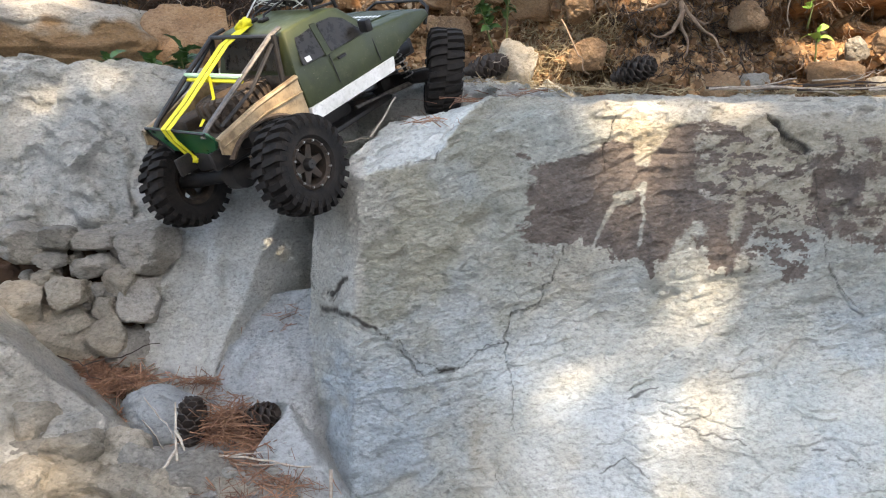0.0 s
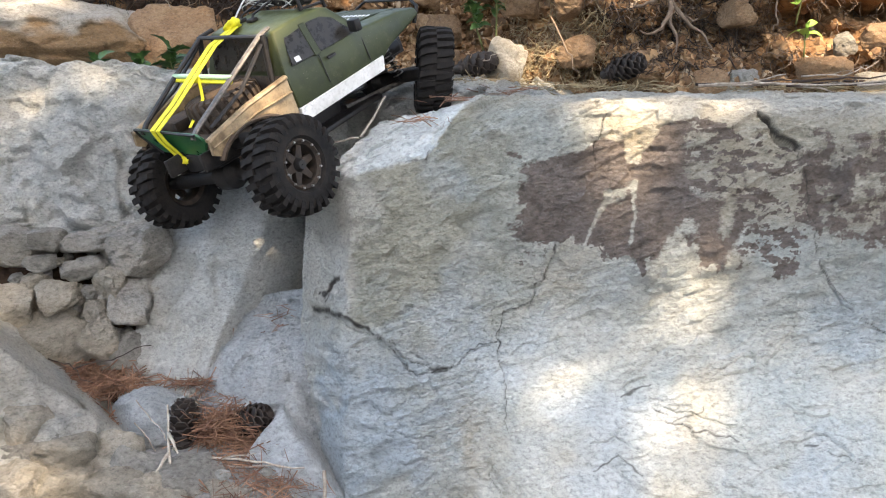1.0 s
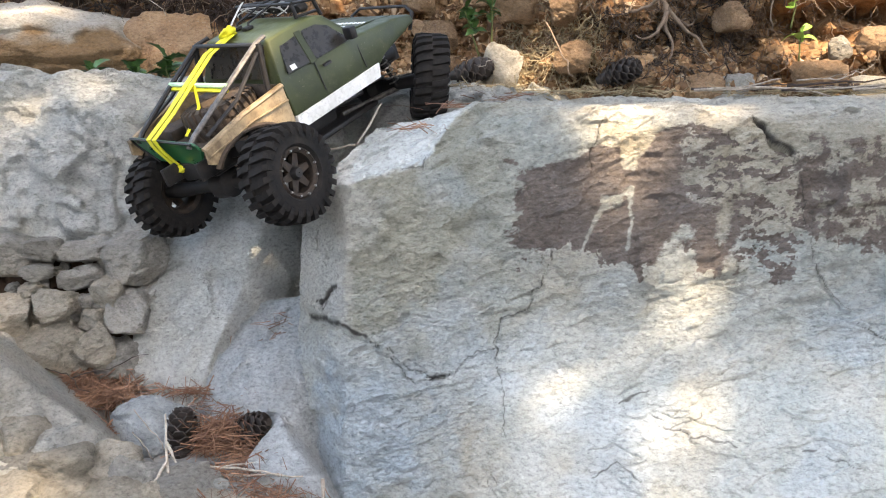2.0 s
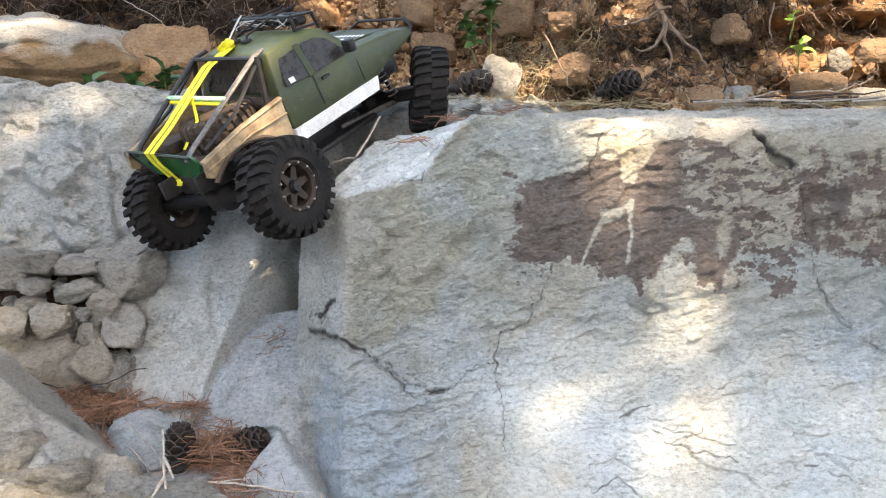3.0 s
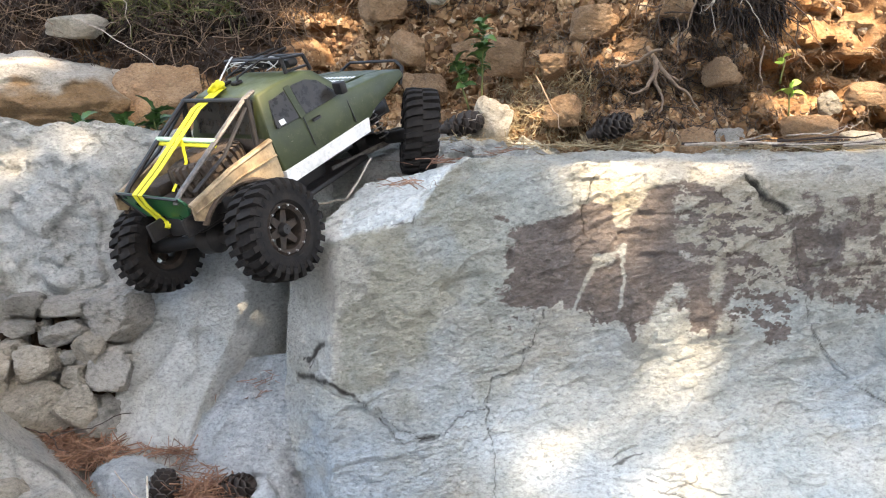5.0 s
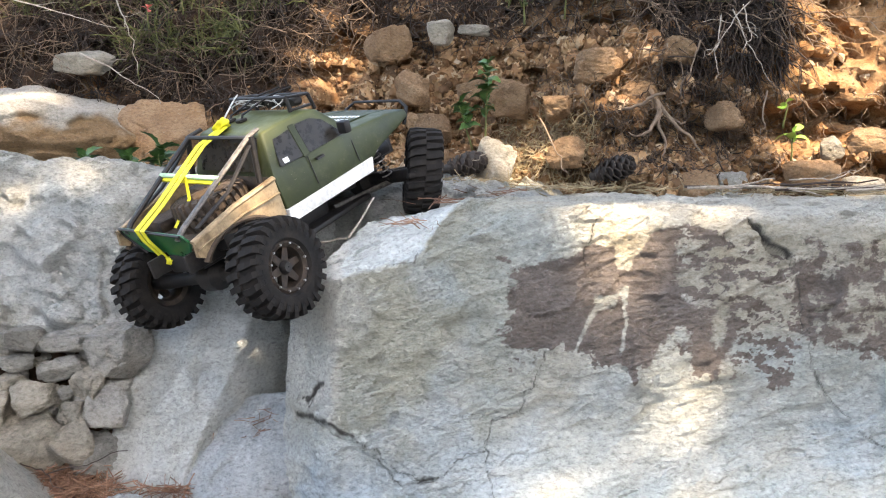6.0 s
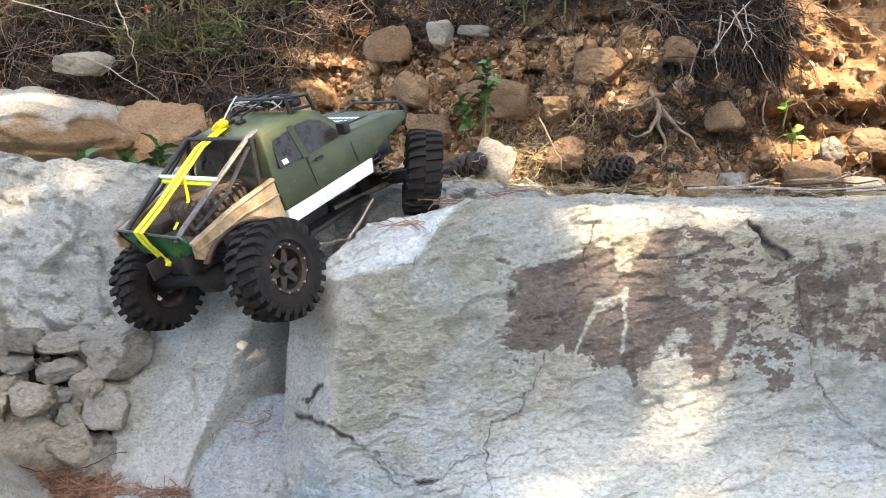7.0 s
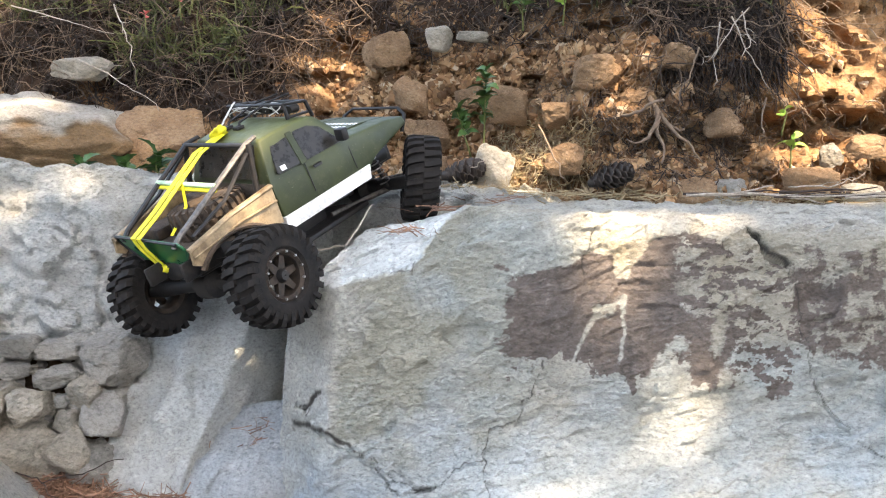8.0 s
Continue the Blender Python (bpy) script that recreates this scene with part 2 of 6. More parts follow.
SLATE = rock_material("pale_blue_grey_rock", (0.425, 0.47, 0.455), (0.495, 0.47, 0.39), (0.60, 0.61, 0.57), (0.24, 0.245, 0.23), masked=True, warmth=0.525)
GREY = rock_material("grey_rock", (0.39, 0.415, 0.405), (0.45, 0.43, 0.36), (0.56, 0.56, 0.53), (0.20, 0.21, 0.20), warmth=0.53)
PALE = rock_material("pale_cream_grey_rock", (0.48, 0.50, 0.485), (0.54, 0.51, 0.43), (0.64, 0.63, 0.585), (0.26, 0.265, 0.25), warmth=0.50)
PALE_COOL = rock_material("pale_cool_grey_rock", (0.47, 0.505, 0.505), (0.52, 0.51, 0.45), (0.63, 0.64, 0.62), (0.27, 0.285, 0.285), warmth=0.53)
STONE = rock_material("rubble_rock", (0.26, 0.265, 0.255), (0.30, 0.275, 0.23), (0.40, 0.39, 0.36), (0.11, 0.11, 0.10), warmth=0.50)
BLUE = rock_material("blue_grey_rock", (0.42, 0.47, 0.50), (0.47, 0.49, 0.49), (0.56, 0.60, 0.615), (0.22, 0.245, 0.26), warmth=0.56)
BUFF = rock_material("buff_rock", (0.30, 0.29, 0.255), (0.36, 0.31, 0.235), (0.45, 0.42, 0.36), (0.13, 0.12, 0.10), warmth=0.49)
TWO_TONE = rock_material("pale_rock_with_brown_underside", (0.50, 0.49, 0.45), (0.48, 0.44, 0.37), (0.62, 0.60, 0.55), (0.22, 0.2, 0.17), brown=((0.22, 0.13, 0.06), (0.36, 0.24, 0.13)))
OCHRE = rock_material("ochre_rock", (0.245, 0.155, 0.095), (0.29, 0.175, 0.092), (0.40, 0.28, 0.175), (0.09, 0.058, 0.036), warmth=0.48)


def soil_material():
    m = Nodes("ochre_soil")
    broad, mid, fine = m.noise(0.3, 4, 0.6, warp=0.8), m.noise(0.045, 5, 0.65, warp=0.5), m.noise(0.008, 5, 0.7)
    c = m.mix(m.ramp(broad, (0.38, 0.0), (0.62, 1.0)), (0.145, 0.076, 0.040), (0.32, 0.168, 0.074))
    c = m.mix(m.ramp(mid, (0.42, 0.0), (0.68, 0.8)), c, (0.35, 0.25, 0.15))
    c = m.mix(m.ramp(mid, (0.28, 0.75), (0.46, 0.0)), c, (0.075, 0.046, 0.028))
    c = m.mix(m.ramp(fine, (0.33, 0.7), (0.5, 0.0)), c, (0.07, 0.045, 0.028))
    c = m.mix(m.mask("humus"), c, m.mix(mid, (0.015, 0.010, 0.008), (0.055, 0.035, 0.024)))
    n = m.bump(mid, 0.8, 0.012)
    n = m.bump(fine, 0.9, 0.004, n)
    return m.done(c, 0.95, n, Specular_IOR_Level=0.15)


SOIL = soil_material()


def plain(name, dark, light, size=0.02, rough=0.7, bump=0.3, depth=0.001, metal=0.0, island=False, scale=(1, 1, 1), **more):
    m = Nodes(name)
    a, b = m.noise(size, 4, 0.6, scale), m.noise(size / 6, 3, 0.6, scale)
    c = m.mix(m.ramp(a, (0.32, 0.0), (0.68, 1.0)), dark, light)
    c = m.mix(m.ramp(b, (0.3, 0.35), (0.5, 0.0)), c, tuple(0.5 * v for v in dark))
    if island:
        c = m.mix(m.math("MULTIPLY", m.island(), 0.75), c, tuple(0.45 * v for v in dark))
    n = m.bump(b, bump, depth)
    return m.done(c, m.ramp(a, (0.3, max(rough - 0.1, 0.05)), (0.7, min(rough + 0.08, 1.0))), n, metal, **more)


def clod_material():
    m = Nodes("mixed_clods")
    mid, fine = m.noise(0.02, 4, 0.6), m.noise(0.004, 4, 0.7)
    c = m.ramp(m.island(), (0.0, (0.085, 0.050, 0.030)), (0.45, (0.225, 0.125, 0.064)), (0.80, (0.36, 0.23, 0.125)), (1.0, (0.38, 0.31, 0.23)))
    c = m.mix(m.ramp(mid, (0.3, 0.6), (0.55, 0.0)), c, (0.16, 0.11, 0.07))
    n = m.bump(fine, 0.8, 0.003)
    return m.done(c, 0.93, n, Specular_IOR_Level=0.2)


def gravel_material():
    m = Nodes("pale_gravel_ground")
    broad, mid, fine = m.noise(0.6, 4, 0.6), m.noise(0.04, 5, 0.65), m.noise(0.008, 4, 0.7)
    c = m.mix(m.ramp(broad, (0.35, 0.0), (0.65, 1.0)), (0.17, 0.175, 0.175), (0.235, 0.235, 0.225))
    c = m.mix(m.ramp(mid, (0.35, 0.6), (0.55, 0.0)), c, (0.10, 0.095, 0.09))
    c = m.mix(m.ramp(fine, (0.33, 0.5), (0.5, 0.0)), c, (0.085, 0.08, 0.075))
    n = m.bump(fine, 0.8, 0.004, m.bump(mid, 0.6, 0.008))
    return m.done(c, 0.92, n, Specular_IOR_Level=0.2)


CLOD = clod_material()
GRAVEL = gravel_material()
NEEDLE = plain("red_brown_needles", (0.19, 0.090, 0.055), (0.48, 0.28, 0.18), 0.05, 0.7, island=True)
STRAW = plain("dry_straw", (0.30, 0.23, 0.13), (0.50, 0.41, 0.26), 0.05, 0.75, island=True)
ROOT = plain("brown_roots", (0.12, 0.080, 0.056), (0.30, 0.22, 0.155), 0.012, 0.85, 0.6, 0.002, island=True)
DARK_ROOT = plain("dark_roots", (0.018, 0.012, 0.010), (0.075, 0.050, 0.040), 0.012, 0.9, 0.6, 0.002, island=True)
BARK = plain("grey_twig_bark", (0.20, 0.16, 0.13), (0.42, 0.38, 0.33), 0.008, 0.85, 0.6, 0.001)
WHITE_TWIG = plain("bleached_twig", (0.26, 0.225, 0.18), (0.50, 0.46, 0.40), 0.008, 0.8, 0.5, 0.001)
LEAF = plain("green_leaf", (0.020, 0.055, 0.014), (0.055, 0.125, 0.030), 0.012, 0.5, 0.3, 0.0005, Specular_IOR_Level=0.4)
BRIGHT_LEAF = plain("lime_leaf", (0.20, 0.36, 0.05), (0.32, 0.50, 0.10), 0.012, 0.5, 0.3, 0.0005)
GRASS = plain("green_grass", (0.06, 0.082, 0.02), (0.175, 0.175, 0.055), 0.03, 0.7, island=True)
CONE = plain("dark_cone_scales", (0.008, 0.006, 0.005), (0.036, 0.025, 0.020), 0.006, 0.7, 0.4, 0.0008)
RED_LEAF = plain("red_leaf", (0.35, 0.05, 0.05), (0.5, 0.12, 0.09), 0.01, 0.6)

# ---------------------------------------------------------------- ground and bank
def ground_height(x, y):
    """The gully floor rises towards the rocks; away from them the ground lies flat."""
    away = np.maximum(np.hypot(x * 0.8, y - 1.2) - 3.2, 0) * (y < 2.2)      # unseen rim of ground, added to cut off low sky light
    slope = np.minimum(0.8 * away, 3.6)
    rise = slope + (0.385 - 0.15 * step(x, -0.22, -0.05)) * step(y, 0.35, 1.20) * (1 - step(np.abs(x), 2.5, 6.0))
    return rise + 0.012 * fbm(np.stack([x, y, 0 * x], 1), 0.25, 3) * (np.abs(x) < 6)


def build_ground():
    near = np.arange(-3.0, 3.001, 0.05)
    far = np.array([3.5, 4, 4.6, 5.2, 6, 7, 8, 9, 11, 14, 22, 40, 90, 200, 400.0])
    xs = np.concatenate([-far[::-1], near, far])
    ys = np.concatenate([-far[::-1], near, far])
    xx, yy = np.meshgrid(xs, ys)
    x, y = xx.ravel(), yy.ravel()
    me = mesh_of("ground", np.stack([x, y, ground_height(x, y)], 1), sheet_grid(len(xs), len(ys)), GRAVEL)
    return tagged(new("ground", me), "pale grey gravel ground littered with dry needles", "ground", kind="structure")


def bank_depth(x, z):
    """How far back the face of the cut bank lies at a place across and a height."""
    x, z = np.asarray(x, float), np.asarray(z, float)
    foot = 1.86 + 0.17 * (1 - step(x, 0.05, 0.5)) + 0.12 * (1 - step(x, -0.8, -0.1))
    lean = 0.34 + 0.36 * (1 - step(x, 0.0, 0.45))
    y = foot + lean * (z - 0.90) + 0.5 * np.maximum(z - 1.34, 0)
    y = y + 0.07 * step(z, 0.93, 1.02) * (1 - step(z, 1.02, 1.12)) * step(x, 0.38, 0.5) * (1 - step(x, 0.66, 0.74))
    y = y + 0.09 * step(z, 0.97, 1.01) * (1 - step(z, 1.05, 1.09)) * step(x, 0.66, 0.76)
    p = np.stack([x, 0 * x, z], 1)
    y = y - 0.050 * fbm(p, 0.22, 2, seed=4) - 0.042 * chipped(p, 0.10, 14, 6) - 0.022 * chipped(p, 0.040, 14, 8)
    y = y + 0.055 * step(fbm(p * (0.8, 1, 1.3), 0.085, 3, seed=15), 0.06, 0.30)
    return y - 0.012 * fbm(p, 0.022, 3, 0.65, seed=9)


def build_bank():
    xs = np.concatenate([[-9, -6, -4, -3, -2.2], np.arange(-1.6, 1.6, 0.0065), [2.2, 3, 4, 6, 9]])
    zs = np.concatenate([[0.0, 0.4], np.arange(0.74, 1.52, 0.0065), np.arange(1.56, 1.75, 0.06)])
    xx, zz = np.meshgrid(xs, zs)
    x, z = xx.ravel(), zz.ravel()
    y = bank_depth(x, z)
    p = np.stack([x, y, z], 1)
    line = 1.20 + 0.14 * step(x, 0.68, 0.76) - 0.17 * (1 - step(x, -0.45, -0.25)) + 0.04 * step(x, -0.4, 0.1) - 0.09 * step(x, 0.48, 0.52) * (1 - step(x, 0.66, 0.70))
    humus = step(z + 0.16 * fbm(p, 0.16, 4, seed=3), line - 0.03, line + 0.06)
    back = [(xv, 60.0, 1.9) for xv in xs]
    verts = np.concatenate([p, np.array(back)])
    me = mesh_of("earth_bank", verts, sheet_grid(len(xs), len(zs) + 1), SOIL, True, {"humus": np.concatenate([humus, np.ones(len(xs))])}, 40)
    return tagged(new("earth_bank", me), "crumbling ochre earth bank with stones and hanging roots", "earth bank", kind="structure")


# ---------------------------------------------------------------- the main slab
CRACKS = [  # half width, depth, then places across the face and up it
    (0.0022, 0.011, [(0.198, 0.705), (0.185, 0.666), (0.164, 0.628), (0.143, 0.614), (0.125, 0.61), (0.119, 0.572), (0.124, 0.54)]),
    (0.0008, 0.003, [(0.124, 0.54), (0.126, 0.524), (0.13, 0.46)]),
    (0.0018, 0.008, [(0.119, 0.57), (0.091, 0.564), (0.072, 0.547), (0.059, 0.528)]),
    (0.0022, 0.011, [(0.541, 0.724), (0.551, 0.689), (0.57, 0.66), (0.591, 0.639)]),
    (0.0022, 0.010, [(0.602, 0.628), (0.629, 0.61), (0.68, 0.59)]),
    (0.0018, 0.009, [(0.274, 0.891), (0.257, 0.854), (0.254, 0.809)]),
    (0.0075, 0.016, [(0.484, 0.892), (0.499, 0.866), (0.529, 0.848)]),
    (0.0015, 0.004, [(0.529, 0.848), (0.539, 0.803), (0.544, 0.724)]),
    (0.0016, 0.005, [(-0.02, 0.812), (0.009, 0.818), (0.012, 0.832)]),
    (0.0120, 0.012, [(-0.172, 0.574), (-0.150, 0.580), (-0.125, 0.584)]), (0.0080, 0.010, [(-0.140, 0.583), (-0.110, 0.583), (-0.072, 0.571)]),
    (0.0018, 0.007, [(-0.077, 0.573), (-0.042, 0.557), (-0.007, 0.534), (0.027, 0.523), (0.055, 0.53)]),
    (0.0040, 0.012, [(0.020, 0.521), (0.052, 0.529)]), (0.0030, 0.010, [(-0.035, 0.545), (0.0, 0.516)]),
    (0.0075, 0.009, [(-0.150, 0.600), (-0.138, 0.618), (-0.121, 0.643)]), (0.0050, 0.007, [(-0.160, 0.602), (-0.142, 0.612)]),
    (0.0030, 0.010, [(0.288, 0.51), (0.323, 0.532)]),
    (0.0025, 0.008, [(0.322, 0.501), (0.341, 0.496)]),
    (0.0025, 0.008, [(0.352, 0.487), (0.378, 0.501), (0.391, 0.51)]),
    (0.0028, 0.009, [(0.341, 0.488), (0.396, 0.479), (0.433, 0.474)]),
    (0.0030, 0.009, [(0.515, 0.473), (0.529, 0.474)]),
    (0.0028, 0.009, [(0.241, 0.427), (0.276, 0.444), (0.306, 0.424)]),
    (0.0015, 0.006, [(0.54, 0.468), (0.581, 0.46)]),
    (0.0016, 0.006, [(0.104, 0.405), (0.12, 0.376)]),
    (0.0034, 0.016, [(-0.215, 0.462), (-0.18, 0.434), (-0.162, 0.408), (-0.157, 0.377), (-0.144, 0.35), (-0.13, 0.3)]),
]


STAIN = [(0.118, 0.79), (0.145, 0.825), (0.23, 0.836), (0.261, 0.856), (0.296, 0.854), (0.299, 0.822), (0.315, 0.824), (0.346, 0.875), (0.376, 0.889), (0.458, 0.880), (0.460, 0.778), (0.444, 0.680),
         (0.397, 0.676), (0.391, 0.715), (0.342, 0.694), (0.312, 0.679), (0.267, 0.680), (0.241, 0.697), (0.221, 0.71), (0.175, 0.686), (0.134, 0.709)]
STAIN_WORN = [(0.452, 0.867), (0.529, 0.847), (0.543, 0.753), (0.522, 0.685), (0.444, 0.680)]
STAIN_FAR = [(0.527, 0.847), (0.545, 0.872), (0.70, 0.874), (0.70, 0.735), (0.593, 0.72), (0.552, 0.739), (0.530, 0.752)]


def crack_field(at):
    """Depth of the cracks, and the shade painted inside them, at places on the slab."""
    jog = 0.009 * fbm(at, 0.028, 2, 0.6, seed=21)
    x, z = at[:, 0] + jog, at[:, 2] + 0.009 * fbm(at, 0.028, 2, 0.6, seed=22)
    depth, inside = np.zeros(len(at)), np.zeros(len(at))
    for half, deep, pts in CRACKS:
        d, t = to_line(x, z, pts)
        w = max((0.42 if half < 0.004 else 0.60) * half, 0.0008) * (0.55 + 0.45 * np.sin(math.pi * np.clip(t, 0.06, 0.94)))
        depth = np.maximum(depth, deep * (0.45 if half < 0.004 else 1.1) * np.exp(-((d / w) ** 2)))
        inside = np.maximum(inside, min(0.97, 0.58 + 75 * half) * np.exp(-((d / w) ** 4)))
    inside[at[:, 1] > 1.45] = 0
    depth[at[:, 1] > 1.45] = 0
    return depth, inside


def slab_relief(at):
    x, z = at[:, 0], at[:, 2]
    depth, _ = crack_field(at)
    slant = at @ np.array([[0.92, 0, 0.4], [0, 1, 0], [-0.4, 0, 0.92]]).T
    calm = 1 - 0.70 * (1 - step(z, 0.50, 0.68)) * step(x, -0.02, 0.2)      # the worn lower face is smoother than the broken one above
    out = 0.008 * fbm(at, 0.20, 2, seed=1) + calm * (0.0060 * fbm(slant * (1, 1, 1.9), 0.05, 3, 0.55, seed=2) + 0.0036 * fbm(slant * (1, 1, 1.9), 0.015, 3, 0.6, seed=5))
    # flaked layers and chips
    out = out + calm * (0.0085 * chipped(slant * (0.8, 1, 1.6), 0.075, 26, 2) + 0.0062 * chipped(slant * (0.8, 1, 1.8), 0.028, 34, 5))
    # long scoops that run down the face from the crack's fork
    for wide, deep, pts in ((0.045, 0.012, [(0.02, 0.73), (0.06, 0.66), (0.075, 0.58)]), (0.05, 0.010, [(0.085, 0.50), (0.075, 0.42), (0.07, 0.36)])):
        d, _ = to_line(x, z, pts)
        out = out - deep * np.exp(-((d / wide) ** 2))
    # the part under the long crack stands back
    under = to_line(x, z, [(-0.24, 0.575), (-0.119, 0.586), (-0.077, 0.573), (-0.007, 0.534), (0.055, 0.515)])[0]
    line = np.interp(x, [-0.24, -0.119, -0.077, -0.007, 0.055, 0.12], [0.575, 0.586, 0.573, 0.534, 0.515, 0.50])
    edge = line + 0.010 * fbm(at, 0.028, 4, 0.65, seed=22)
    out = out - 0.007 * step(edge - z, -0.001, 0.002) * np.exp(-under / 0.08) * (1 - step(x, -0.07, 0.03))
    # the low front bulges in shallow steps on the open face
    out = out + 0.004 * step(fbm(at * (1, 1, 2.0), 0.10, 3, seed=12), 0.0, 0.06) * (1 - step(z, 0.48, 0.53)) * step(x, 0.24, 0.30)
    # the foot of the face flares towards the track
    out = out + 0.24 * np.maximum(0.60 - z, 0) * step(x, -0.05, 0.18)
    return out - depth


def slab_masks(at):
    x, y, z = at.T
    wob = 0.03 * fbm(at, 0.06, 4, 0.6, seed=31)
    xx, zz = x + wob, z + 0.7 * wob
    drip = 0.030 * fbm(at * (1, 1, 0.14), 0.030, 4, 0.6, seed=33) * (1 - step(z, 0.72, 0.78))
    grainy = 0.012 * fbm(at * (0.7, 1, 1.6), 0.030, 5, 0.7, seed=34)
    sx, sz = x + 0.5 * grainy, z + grainy + drip
    fuzzy = 1 - step(x, 0.14, 0.22)
    stain = 1.10 * step(region(sx, sz, STAIN) + 0.5 * grainy + fuzzy * 0.05 * fbm(at * (0.6, 1, 1.5), 0.04, 5, 0.7, seed=38), -0.004, 0.008 + 0.035 * fuzzy)
    stain = np.maximum(stain, 0.90 * step(region(sx, sz, STAIN_FAR), -0.006, 0.010) * (0.45 + 0.55 * step(fbm(at, 0.026, 5, 0.68, seed=36), -0.15, 0.15)))
    # pale runs that cross the stain
    for half, pts in ((0.0060, [(0.233, 0.695), (0.26, 0.745), (0.276, 0.78), (0.31, 0.793)]), (0.0042, [(0.31, 0.793), (0.308, 0.75), (0.305, 0.705)]), (0.010, [(0.275, 0.78), (0.290, 0.775)]),
                      (0.014, [(0.346, 0.683), (0.358, 0.715), (0.382, 0.735)]), (0.012, [(0.428, 0.742), (0.438, 0.775)]), (0.016, [(0.438, 0.689), (0.455, 0.71), (0.474, 0.71)])):
        d, _ = to_line(sx, sz, pts)
        stain = stain * (1 - 0.72 * np.exp(-((d / half) ** 2)))
    # the part that has flaked away in scales, and the dark run beside it
    flakes = step(fbm(at * (0.75, 1, 1.5), 0.030, 5, 0.70, seed=35), -0.14, 0.06)
    worn = region(sx, sz, STAIN_WORN)
    stain = np.maximum(stain, 1.0 * step(worn, -0.008, 0.006) * (1 - flakes))
    stain = stain * (1 - 0.70 * flakes * step(xx, 0.345, 0.40) * (1 - step(xx, 0.455, 0.47)) * step(zz, 0.73, 0.80))
    stain = np.maximum(stain, 0.95 * step(region(sx, sz, [(0.531, 0.825), (0.556, 0.825), (0.552, 0.725), (0.537, 0.735)]), -0.002, 0.004))
    tan = 0.85 * np.exp(-(((xx - 0.305) / 0.055) ** 2 + ((zz - 0.862) / 0.05) ** 2))
    tan = np.maximum(tan, 0.45 * step(fbm(at, 0.10, 4, seed=37), 0.05, 0.4) * (x > 0.3) * step(z, 0.72, 0.8))
    tan = np.maximum(tan, 0.55 * np.exp(-(((xx - 0.075) / 0.022) ** 2 + ((zz - 0.43) / 0.05) ** 2)))
    olive = step(fbm(at * (1, 1, 0.7), 0.08, 4, seed=41), -0.40, 0.15) * step(z + wob, 0.53, 0.60) * (1 - step(x, 0.06, 0.22)) * step(x + 0.4 * wob, -0.108, -0.098)
    tan = np.maximum(tan, 0.50 * step(z + 0.3 * wob, 0.885, 0.902) * step(x, 0.05, 0.25))
    tan = np.maximum(tan, 0.55 * step(x, 0.37, 0.43) * step(z, 0.72, 0.76))
    blue = 0.9 * (1 - step(x, 0.0, 0.12)) * (1 - step(z, 0.50, 0.58)) * step(fbm(at, 0.14, 4, seed=39) + 0.2, -0.2, 0.3)
    blue = np.maximum(blue, 0.5 * step(fbm(at, 0.16, 4, seed=43), 0.0, 0.35) * (1 - step(z, 0.62, 0.72)))
    wash = 0.55 * step(z + wob * 0.4, 0.878, 0.905) * step(x, 0.15, 0.3)
    wash = np.maximum(wash, 0.35 * step(fbm(at, 0.2, 3, seed=45), 0.1, 0.5) * (1 - step(z, 0.5, 0.66)))
    # weathered faces, paler than the broken front; sky light is put into the tint
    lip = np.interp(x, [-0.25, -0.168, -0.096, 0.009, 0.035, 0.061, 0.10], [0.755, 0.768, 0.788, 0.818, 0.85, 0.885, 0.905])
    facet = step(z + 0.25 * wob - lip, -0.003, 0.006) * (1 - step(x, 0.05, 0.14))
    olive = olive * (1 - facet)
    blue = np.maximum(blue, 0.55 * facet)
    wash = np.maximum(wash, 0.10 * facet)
    wash = np.maximum(wash, 0.55 * step(-x - 0.10 + 0.4 * wob, -0.012, 0.004) * step(z, 0.56, 0.62))
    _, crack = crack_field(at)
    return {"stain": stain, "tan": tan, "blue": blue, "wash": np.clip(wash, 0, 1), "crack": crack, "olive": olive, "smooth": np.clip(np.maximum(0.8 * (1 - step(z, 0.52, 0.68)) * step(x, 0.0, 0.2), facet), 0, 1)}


def build_slab():
    us = np.concatenate([np.arange(-0.45, 0.50, 0.0015), np.arange(0.50, 1.1, 0.006)])
    vs = np.concatenate([np.arange(-0.60, -0.44, 0.004), np.arange(-0.44, 0.245, 0.0015), np.arange(0.245, 0.62, 0.006)])
    planes = [((0.2, 1.19, 0.7), (-0.1875, -1, 0.296)), ((0.3, 1.235, 0.908), (0, 0.035, 1), 0.03), ((0.3, 1.226, 0.885), (-0.1, -0.62, 0.8), 0.02),
              cut((-0.172, 1.325, 0.770), (0.02, 1.256, 0.828), (-0.075, 1.47, 0.866), 0.003), ((-0.1, 1.264, 0.783), (-0.80, -0.56, 0.16), 0.003), ((-0.19, 1.35, 0.7), (-1, -0.06, 0.06)), ((0.06, 1.40, 0.90), (-0.25, 0.18, 1.0)), ((-0.075, 1.47, 0.866), (-0.80, 0.20, 0.483), 0.004)]
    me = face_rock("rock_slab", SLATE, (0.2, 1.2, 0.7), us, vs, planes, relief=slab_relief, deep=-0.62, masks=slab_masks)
    return tagged(new("rock_slab", me), "huge pale blue-grey rock slab with a dark brown stain and thin cracks", "rock")


